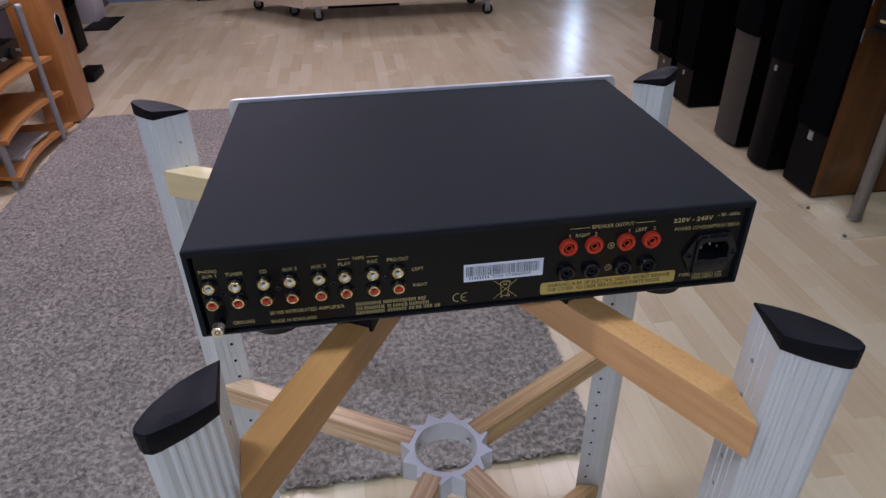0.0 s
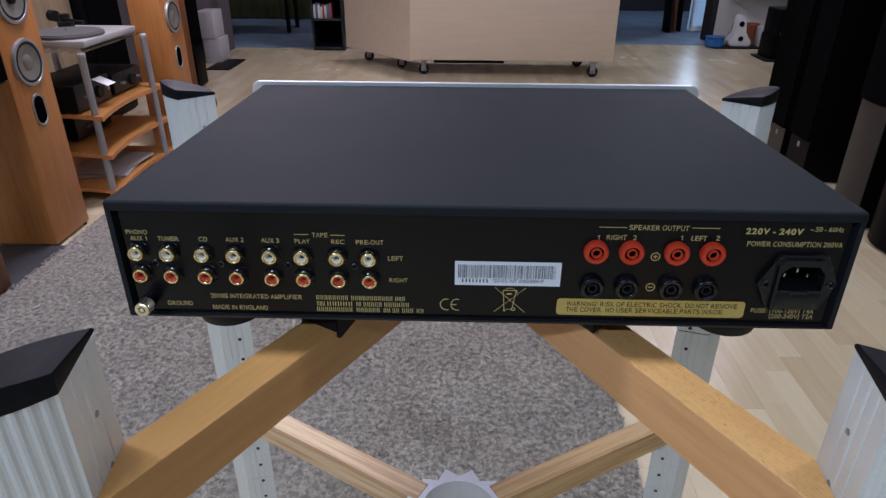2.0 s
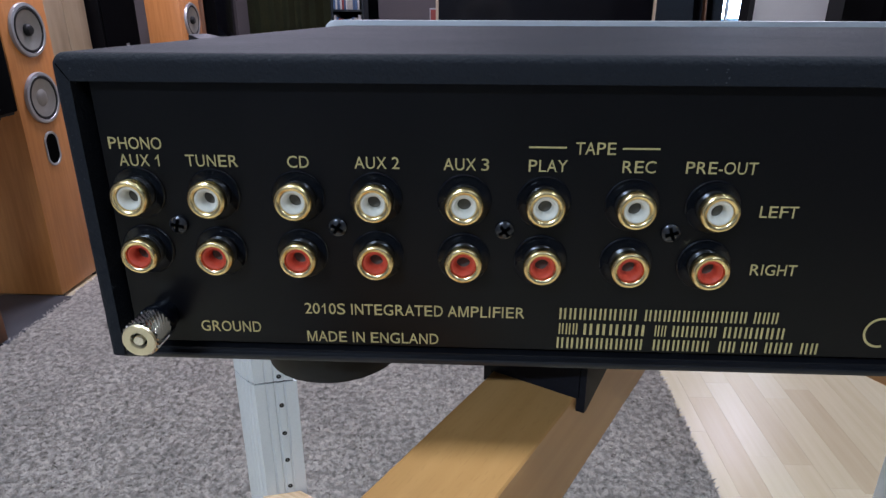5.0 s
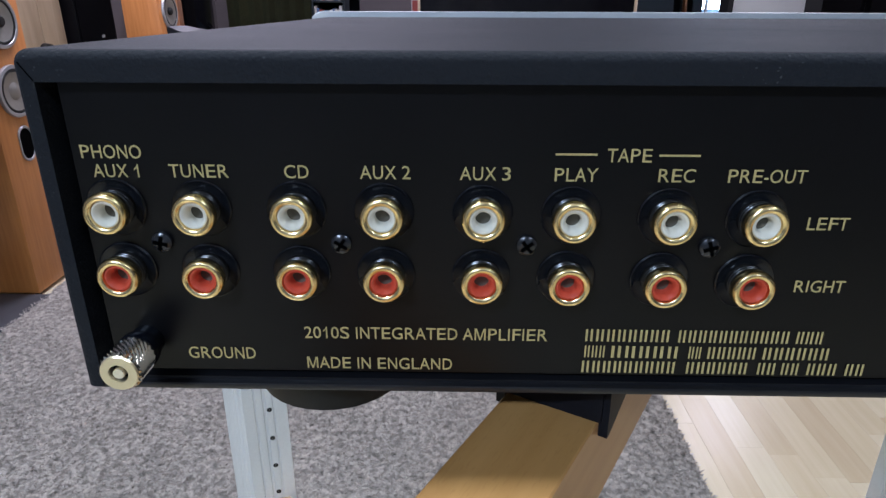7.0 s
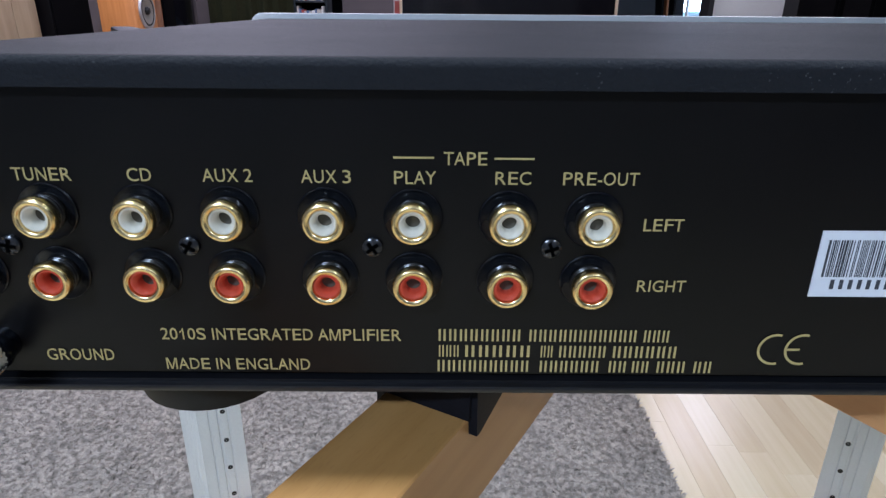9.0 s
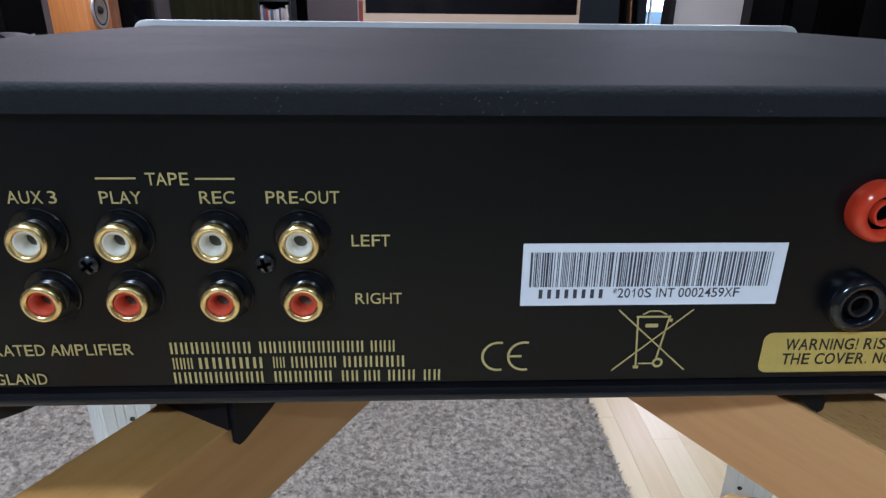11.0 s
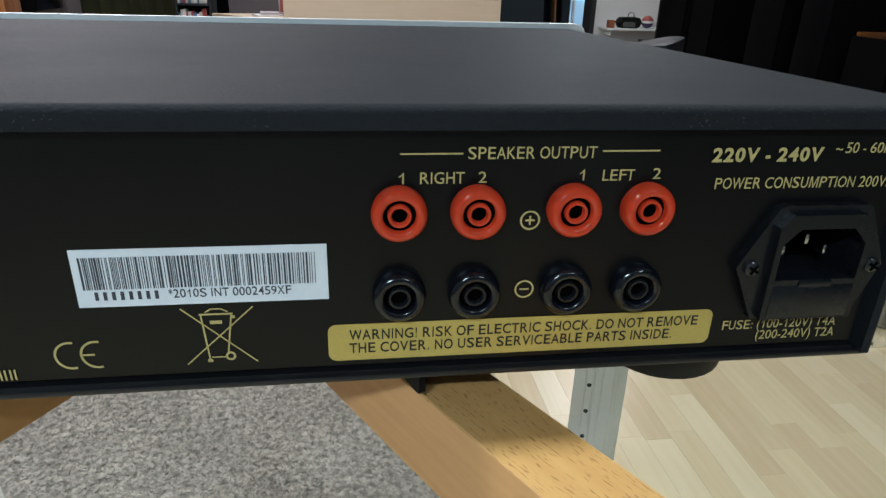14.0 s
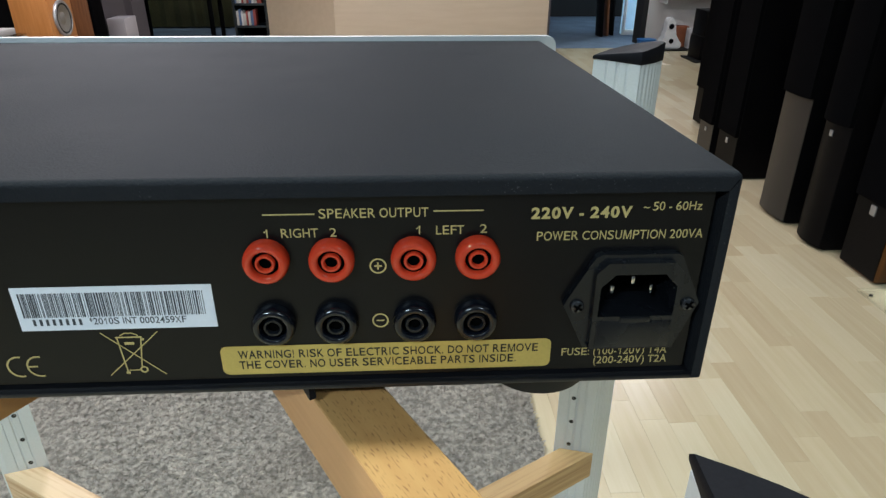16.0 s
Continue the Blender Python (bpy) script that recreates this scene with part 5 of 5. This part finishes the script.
t = thing("turntable", (-1.70, 2.50, 0.648), "pale grey turntable with a black tone arm on glass", "turntable")
part("plinth", block(-0.17, 0.165, -0.215, 0.235, 0.0, 0.026, 0.004), M["white_plinth"], t, "pale grey plinth")
part("platter", turned([(0, 0.026), (0.140, 0.026), (0.145, 0.028), (0.145, 0.038), (0.142, 0.040), (0, 0.040)], 48), M["dark_grey"], t, "dark grey platter", (0.015, -0.065, 0.0))
part("mat", turned([(0, 0.0402), (0.138, 0.0402), (0.138, 0.043), (0, 0.043)], 40), M["dark_grey"], t, at=(0.015, -0.065, 0.0))
part("spindle", turned([(0, 0.043), (0.004, 0.043), (0.004, 0.055), (0, 0.057)], 12), M["nickel"], t, at=(0.015, -0.065, 0.0))
arm = part("tone_arm", tube(bmesh.new(), (-0.09, 0.105, 0.072), (0.00, 0.07, 0.064), 0.005, 10), M["rubber"], t, "black tone arm")
part("arm_base", turned([(0, 0.026), (0.034, 0.026), (0.034, 0.055), (0.022, 0.060), (0.022, 0.088), (0, 0.092)], 24), M["rubber"], arm, at=(-0.085, 0.115, 0.0))
part("counterweight", tube(bmesh.new(), (-0.155, 0.130, 0.080), (-0.125, 0.120, 0.078), 0.024, 18), M["rubber"], arm)
part("headshell", block(-0.005, 0.022, 0.055, 0.078, 0.054, 0.068, 0.002), M["rubber"], arm)


def component(at, sx, sy, sz, label, paper=False):
    """A black hi-fi box whose front faces +x."""
    t = thing("hifi_component", at, label, "hi-fi component", "components on the rack")
    part("case", block(-sx, 0, 0, sy, 0.010, sz, 0.003), M["dark_box"], t)
    part("front", block(0, 0.006, 0.002, sy - 0.002, 0.010, sz, 0.002), M["black_plastic"], t)
    for x in (-sx + 0.03, -0.03):
        for y in (0.03, sy - 0.03):
            part("foot", turned([(0, 0), (0.014, 0), (0.014, 0.010), (0, 0.010)], 14), M["rubber"], t, at=(x, y, 0))
    for k, (u, r) in enumerate(((0.25, 0.006), (0.32, 0.006), (0.62, 0.026), (0.85, 0.008))):
        part("knob", turned([(0, 0.0), (r, 0.0), (r, 0.012), (r * 0.9, 0.015), (0, 0.015)], 24, EAST), M["rubber"] if r > 0.01 else M["silver_paint"], t, at=(0.006, sy * u, sz * 0.5))
    if paper:
        part("paper_tag", block(-0.03, 0.040, sy * 0.45, sy * 0.70, sz + 0.0005, sz + 0.0015), M["paper"], t, "white paper tag", turn=(0, 22, 0))
    return t


component((-1.60, 2.235, 0.388), 0.30, 0.28, 0.115, "black amplifier with a round knob and a paper tag", True)
component((-1.60, 2.545, 0.388), 0.30, 0.27, 0.095, "black hi-fi component with small knobs on the rack")
component((-1.72, 2.38, 0.222), 0.20, 0.30, 0.110, "black hi-fi component pushed back on the middle shelf")
t = thing("magazine", (-1.66, 2.52, 0.062), "pale glossy magazines lying on the bottom shelf", "magazine")
part("pages", block(-0.12, 0.10, -0.15, 0.16, 0.0, 0.010, 0.002), M["carton"], t, turn=(0, 0, 8))
part("cover", block(-0.115, 0.105, -0.145, 0.165, 0.0105, 0.022, 0.002), M["white_plinth"], t, turn=(0, 0, -6))

# shallow dark cabinet on the wall side, beside the boards
dark_t = thing("tall_speaker", (-2.17, 3.66, 0), "shallow tall black loudspeaker standing against the wall", "loudspeaker")
part("cabinet", block(-0.10, 0.0, -0.195, 0.20, 0.01, 1.2, 0.004), M["black_ash"], dark_t)
part("grille", block(0.0, 0.010, -0.185, 0.19, 0.05, 1.18, 0.004), M["grille"], dark_t)
part("badge", block(0.010, 0.012, 0.02, 0.05, 0.70, 0.715), M["silver_paint"], dark_t)
part("foot", block(-0.09, -0.01, -0.18, 0.18, 0.0, 0.01), M["rubber"], dark_t)

# things farther along the west wall
t = thing("slim_speaker", (-1.965, 4.47, 0), "slim loudspeaker with brown sides and black front", "loudspeaker")
part("cabinet", block(-0.20, 0.0, -0.085, 0.085, 0.012, 0.98, 0.004), M["brown_side"], t, "brown veneered cabinet")
part("front_panel", block(0.0, 0.018, -0.084, 0.084, 0.014, 0.30, 0.003), M["black_ash"], t)
part("grille", block(0.0, 0.022, -0.082, 0.082, 0.303, 0.975, 0.004), M["grille"], t)
part("foot", block(-0.19, -0.01, -0.08, 0.08, 0.0, 0.012), M["rubber"], t)
t = thing("floor_box", (-1.70, 3.79, 0), "small black box lying on the floor", "box")
part("case", block(-0.05, 0.05, -0.10, 0.10, 0.004, 0.055, 0.006), M["dark_box"], t)
part("foot", block(-0.04, 0.04, -0.09, 0.09, 0.0, 0.004), M["rubber"], t)
t = thing("wall_screen", (-2.285, 5.49, 0.85), "black flat screen on the grey wall", "screen")
part("panel", block(0, 0.04, -0.26, 0.26, -0.22, 0.42, 0.004), M["screen"], t)
for z0, z1, x, y, label in ((0.0, 0.21, -2.18, 5.46, "white carton box on the floor"), (0.21, 0.43, -2.20, 5.44, "white carton box stacked on another")):
    t = thing("carton_box", (x, y, z0), label, "box", "white cartons")
    part("carton", block(-0.07, 0.07, -0.12, 0.12, 0.0, z1 - z0 - 0.002, 0.003), M["carton"], t)
    part("flap_seam", block(-0.071, 0.071, -0.003, 0.003, z1 - z0 - 0.002, z1 - z0 - 0.0005), M["paper"], t)
single("floor_mat", block(-2.15, -1.95, 5.05, 5.50, 0.0015, 0.010, 0.002), M["rubber"], "flat dark mat lying by the white cartons", "mat")

# ---- the counter on castors ----
ct = thing("counter", (0.37, 4.90, 0), "maple-veneered shop counter on castors with a dark glass display above", "counter")
bm = block(-0.80, 0.80, 0.0, 0.03, 0.130, 0.795, 0.002)
part("front_board", bm, M["maple"], ct, "pale maple front board")
part("body", block(-0.79, 0.79, 0.031, 0.55, 0.150, 0.780), M["maple"], ct)
part("left_frame", block(-0.80, -0.782, 0.0, 0.55, 0.7955, 1.10, 0.002), M["maple"], ct)
part("right_frame", block(0.782, 0.80, 0.0, 0.55, 0.7955, 1.10, 0.002), M["maple"], ct)
part("top_board", block(-0.80, 0.80, 0.0, 0.55, 1.1005, 1.118, 0.002), M["maple"], ct)
part("display", block(-0.781, 0.781, 0.02, 0.53, 0.796, 1.099), M["screen"], ct, "dark glass display front")
# slanting wing
a, b = Vector((-0.80, 0.003)), Vector((-1.42, 0.66))
d = (b - a).normalized()
n = Vector((d.y, -d.x))
wing = [(a.x, a.y), (b.x, b.y), (b.x + 0.45, b.y + 0.10), (a.x + 0.02, a.y + 0.55)]
part("wing", prism(bmesh.new(), wing, 0.115, 0.600), M["maple"], ct, "slanting maple wing", smooth=20)
part("wing_top", prism(bmesh.new(), [(x - 0.008, y - 0.004) for x, y in wing], 0.601, 0.622), M["maple"], ct, smooth=20)


def castor(x, y, r=0.042):
    c = part("castor", tube(bmesh.new(), (x, y - 0.014, r), (x, y + 0.014, r), r, 20), M["rubber"], ct, "dark rubber castor")
    bm = bmesh.new()
    for s in (-1, 1):
        box(bm, x - 0.02, x + 0.02, y + s * 0.019 - 0.003, y + s * 0.019 + 0.003, r * 0.7, 0.110, 0.001)
    box(bm, x - 0.03, x + 0.03, y - 0.03, y + 0.03, 0.110, 0.128, 0.001)
    part("fork", bm, M["silver_paint"], c)
    part("hub_cap", tube(bmesh.new(), (x, y - 0.023, r), (x, y + 0.023, r), r * 0.35, 14), M["cone_grey"], c)


for x, y in ((0.655, 0.05), (-0.70, 0.10), (-0.90, 0.34), (-1.22, 0.66), (0.6, 0.48)):
    castor(x, y)
part("cross_bar", block(-0.62, -0.05, 0.12, 0.16, 0.085, 0.125, 0.002), M["dark_box"], ct)
t = thing("papers", (-0.60, 5.36, 0.6225), "loose stack of pink and white papers on the counter wing", "papers")
part("sheets", block(-0.10, 0.10, -0.08, 0.08, 0.0, 0.012, 0.001), M["paper"], t, turn=(0, 0, 25))
part("booklet", block(-0.05, 0.09, -0.06, 0.08, 0.0125, 0.030, 0.002), M["carton"], t, turn=(0, 0, 10))
t = thing("brochure_holder", (-0.46, 5.42, 0.6225), "pale plastic holder with leaflets on the counter wing", "holder")
part("holder", block(-0.05, 0.05, -0.03, 0.03, 0.0, 0.26, 0.004), M["carton"], t)
part("leaflets", block(-0.04, 0.04, -0.034, -0.0305, 0.03, 0.25), M["book_a"], t)

# ---- bookcase with discs ----
bc = thing("bookcase", (-1.30, 6.02, 0), "narrow dark teal bookcase with discs on its shelves", "bookcase")
part("left_side", block(-0.15, -0.132, 0.0, 0.28, 0.0, 1.6, 0.002), M["teal"], bc)
part("right_side", block(0.132, 0.15, 0.0, 0.28, 0.0, 1.6, 0.002), M["teal"], bc)
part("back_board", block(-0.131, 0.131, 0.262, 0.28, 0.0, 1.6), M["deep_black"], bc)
for z in (0.02, 0.28, 0.47, 0.66, 0.85, 1.04, 1.23, 1.42, 1.59):
    part("shelf", block(-0.131, 0.131, 0.005, 0.26, z - 0.009, z + 0.009, 0.001), M["teal"], bc)
rows = random.Random(11)
for z in (0.28, 0.47, 0.66, 0.85, 1.04, 1.23):
    x = -0.128
    while x < (0.04 if z < 0.4 else 0.10):
        w = rows.uniform(0.012, 0.026)
        h = rows.uniform(0.10, 0.145)
        single("disc_case", block(x, x + w, 0.02, 0.15, 0.0, h, 0.001), M[rows.choice(("book_a", "book_b", "book_c", "book_c", "paper"))], "slim disc case standing on a bookcase shelf", "disc case", "discs in the bookcase", at=(-1.30, 6.02, z + 0.0095))
        x += w + 0.003

# ---- dark rear room seen through the openings ----
single("curtain", prism(bmesh.new(), [(-3.6 + 0.03 * k, 8.2 + 0.03 * math.sin(k * 1.1)) for k in range(70)] + [(-3.6 + 0.03 * k, 8.24 + 0.03 * math.sin(k * 1.1)) for k in range(69, -1, -1)], 0.02, 2.3), M["olive"], "dark olive curtain hanging in the rear room", "curtain")
t = thing("low_table", (-2.35, 7.3, 0), "dark low table standing on the blue carpet of the rear room", "table")
part("tabletop", block(-0.45, 0.45, -0.25, 0.25, 0.42, 0.45, 0.004), M["black_ash"], t)
for x in (-0.4, 0.4):
    for y in (-0.2, 0.2):
        part("leg", block(x - 0.02, x + 0.02, y - 0.02, y + 0.02, 0.0, 0.42, 0.002), M["black_ash"], t)
for k, (x, lean) in enumerate(((2.20, 3), (2.28, 4), (2.35, 2))):
    t = single("leaning_board", block(-0.012, 0.012, -0.07, 0.07, 0.0, 1.5 - 0.1 * k, 0.002), M["brown_side"] if k % 2 else M["dark_box"], "dark board leaning upright in the unlit store", "board", "boards in the store", at=(x + 0.08, 7.35 + 0.05 * k, 0.012), turn=(0, -lean, 12))

# ---- toys in the bright nook ----
single("nook_floor", box(block(2.585, 3.45, 6.55, 6.80, 0.0015, 0.006), 3.10, 3.45, 6.35, 6.55, 0.0015, 0.006), M["strip_rest"], "pale floor of the bright nook", "floor", kind="structure", smooth=None)
single("floor_mat", block(2.47, 3.02, 6.33, 6.545, 0.0015, 0.012, 0.003), M["rubber"], "flat black mat lying before the bright nook", "mat")
t = thing("toy_machine", (2.735, 6.46, 0.0125), "white toy machine with a sloping body and dark windows", "toy")
side = [(-0.085, 0.0), (0.115, 0.0), (0.125, 0.05), (0.045, 0.13), (0.040, 0.27), (-0.015, 0.30), (-0.045, 0.27), (-0.050, 0.13), (-0.100, 0.05)]
bm = prism(bmesh.new(), side, -0.06, 0.06, REAR)
bmesh.ops.bevel(bm, geom=bm.edges[:], offset=0.010, segments=2, affect="EDGES")
part("body", bm, M["white_plastic"], t, "white sloping plastic body")
part("window", turned([(0, 0), (0.026, 0), (0.026, 0.004), (0, 0.006)], 20, REAR), M["screen"], t, "round dark window", (-0.005, -0.0605, 0.215))
part("hatch", turned([(0, 0), (0.024, 0), (0.024, 0.004), (0, 0.006)], 20, REAR), M["screen"], t, "round dark window", (0.010, -0.0605, 0.075))
t = thing("storage_crate", (2.500, 6.415, 0.0125), "low rounded blue plastic tub on the black mat", "tub")
bm = prism(bmesh.new(), rounded(-0.085, 0.085, -0.065, 0.065, 0.045), 0.0, 0.085)
bmesh.ops.bevel(bm, geom=[e for e in bm.edges if abs(e.verts[0].co.z - e.verts[1].co.z) < 1e-6], offset=0.012, segments=3, affect="EDGES")
part("tub", bm, M["blue_plastic"], t)
part("rim", prism(bmesh.new(), rounded(-0.090, 0.090, -0.070, 0.070, 0.048), 0.0855, 0.095), M["blue_plastic"], t)
t = thing("flower_pot", (2.925, 6.62, 0.0065), "terracotta-coloured pot on the floor of the nook", "pot")
part("pot", turned([(0, 0), (0.05, 0), (0.066, 0.17), (0.072, 0.17), (0.072, 0.20), (0.062, 0.20), (0.058, 0.16), (0, 0.16)], 28), M["terracotta"], t)
t = thing("carton_box", (2.965, 6.46, 0.0125), "slim white carton standing upright on the black mat", "box")
part("carton", block(-0.035, 0.035, -0.05, 0.05, 0.0, 0.19, 0.003), M["carton"], t)
part("flap_seam", block(-0.0355, 0.0355, -0.003, 0.003, 0.19, 0.1915), M["paper"], t)
t = thing("wall_shelf", (3.00, 6.66, 0.47), "white wall shelf with toys in the bright nook", "shelf")
part("board", block(-0.34, 0.42, -0.12, 0.135, 0.0, 0.02, 0.002), M["white_plastic"], t)
for x in (-0.28, 0.36):
    part("bracket", block(x - 0.008, x + 0.008, -0.09, 0.135, -0.05, -0.0005, 0.002), M["white_plastic"], t)
single("small_box", block(-0.030, 0.030, -0.04, 0.04, 0.0, 0.075, 0.003), M["terracotta"], "small orange-brown box on the white wall shelf", "box", at=(2.725, 6.62, 0.491))
t = thing("toy_bag", (2.925, 6.64, 0.491), "black rounded bag lying on the white wall shelf", "bag")
bm = prism(bmesh.new(), rounded(-0.130, 0.130, 0.0, 0.105, 0.045), -0.055, 0.055, REAR)
bmesh.ops.bevel(bm, geom=[e for e in bm.edges if abs(e.verts[0].co.y - e.verts[1].co.y) < 1e-6], offset=0.030, segments=4, affect="EDGES")
part("body", bm, M["rubber"], t, smooth=40)
part("pocket", prism(bmesh.new(), rounded(-0.080, 0.050, 0.012, 0.060, 0.018), 0.055, 0.068, REAR), M["dark_grey"], t, "grey outer pocket", smooth=40)
part("grip", turned([(0.030, -0.005), (0.036, -0.005), (0.036, 0.005), (0.030, 0.005)], 24, REAR, True), M["rubber"], t, "black loop handle", (0.020, 0, 0.118), 40)
t = thing("toy_ball", (3.125, 6.62, 0.491), "dark red and purple toy ball on the white wall shelf", "ball")
arc = [(0.062 * math.cos(radians(a)), 0.062 + 0.062 * math.sin(radians(a))) for a in range(-90, 91, 10)]
part("lower_half", turned([(max(a, 0.0), b) for a, b in arc[:9]], 28), M["ball_purple"], t, "dark purple half")
part("band", turned([arc[8], (0.0635, 0.054), (0.0635, 0.070), arc[10]], 28), M["paper"], t, "pale band")
part("upper_half", turned([(max(a, 0.0), b) for a, b in arc[10:]], 28), M["book_a"], t, "red half")
t = thing("media_player", (2.90, 5.83, 0), "black stacked audio boxes standing on the floor by the nook", "audio boxes")
part("base", block(-0.20, 0.20, -0.17, 0.17, 0.0, 0.016, 0.003), M["rubber"], t)
part("lower_box", block(-0.15, 0.16, -0.12, 0.14, 0.0165, 0.22, 0.005), M["black_ash"], t)
part("upper_box", block(-0.14, 0.16, -0.12, 0.14, 0.2205, 0.44, 0.005), M["black_ash"], t)
part("badge", block(-0.10, -0.03, -0.123, -0.12, 0.235, 0.247), M["silver_paint"], t)

# cables on the floor by the rack
def cable(pts, r, label):
    cu = bpy.data.curves.new("cable", "CURVE")
    cu.dimensions, cu.bevel_depth, cu.bevel_resolution = "3D", r, 3
    sp = cu.splines.new("NURBS")
    sp.points.add(len(pts) - 1)
    for p, co in zip(sp.points, pts):
        p.co = (*co, 1)
    sp.use_endpoint_u, sp.order_u = True, 3
    cu.materials.append(M["rubber"])
    return tagged(new("cable", cu), label, "cable")


cable([(-1.98, 2.30, 0.50), (-2.05, 2.20, 0.30), (-2.0, 2.15, 0.10), (-1.95, 2.25, 0.008), (-1.80, 2.45, 0.006), (-1.70, 2.70, 0.006)], 0.005, "black cable hanging behind the rack down to the floor")
cable([(1.95, 2.45, 0.006), (1.80, 2.42, 0.006), (1.68, 2.36, 0.006), (1.75, 2.50, 0.006), (1.95, 2.56, 0.006)], 0.004, "thin black cable lying between the loudspeakers")

# ---- the laminate floor ----
ground = single("floor", block(X0 - 0.15, X1 + 0.15, Y0 - 0.15, 6.55, -0.06, -0.0012), M["joint_dark"], "pale three-strip maple laminate floor", "floor", kind="structure", smooth=None)
W = 0.0660
pieces, rest = [], []
lay = random.Random(3)
col = 0
x = X0 - 0.1
while x < X1 + 0.1:
    y = Y0 - 0.10
    while y < 6.55:
        length = lay.uniform(0.30, 0.46) if y > Y0 else lay.uniform(0.12, 0.46)
        y1 = min(y + length, 6.55)
        near = 0.30 < x < 1.56 and 0.30 < y < 2.75
        if y1 - y > 0.02:
            (pieces if near and len(pieces) < 290 else rest).append((x, y, y1))
        y = y1
    x += W
    col += 1


def strip_verts(length, width=W):
    g = 0.0001
    b = 0.00025
    lo = [(g, g), (width - g, g), (width - g, length - g), (g, length - g)]
    hi = [(g + b, g + b), (width - g - b, g + b), (width - g - b, length - g - b), (g + b, length - g - b)]
    v = [(p[0], p[1], -0.0012) for p in lo] + [(p[0], p[1], -0.0003) for p in lo] + [(p[0], p[1], 0.0) for p in hi]
    f = [(0, 1, 5, 4), (1, 2, 6, 5), (2, 3, 7, 6), (3, 0, 4, 7), (4, 5, 9, 8), (5, 6, 10, 9), (6, 7, 11, 10), (7, 4, 8, 11), (8, 9, 10, 11)]
    return v, f


shared = {}
for x, y, y1 in pieces:
    length = round((y1 - y) / 0.02) * 0.02
    length = min(length, y1 - y)
    key = round(length, 3)
    if key not in shared:
        me = bpy.data.meshes.new("plank")
        v, f = strip_verts(y1 - y if key == 0 else length)
        me.from_pydata(v, [], f)
        me.materials.append(M["strip_piece"])
        shared[key] = me
    ob = new("plank", shared[key])
    ob.parent = ground
    ob.location = (x, y, 0)
    ob.scale = (1, (y1 - y) / length, 1)
verts, faces = [], []
for x, y, y1 in rest:
    v, f = strip_verts(y1 - y)
    k = len(verts)
    verts += [(a + x, b + y, c) for a, b, c in v]
    faces += [tuple(i + k for i in q) for q in f]
me = bpy.data.meshes.new("planks")
me.from_pydata(verts, [], faces)
me.materials.append(M["strip_rest"])
planks = new("planks", me)
planks.parent = ground
tagged(planks, "far pale maple laminate strips", kind="stuff")
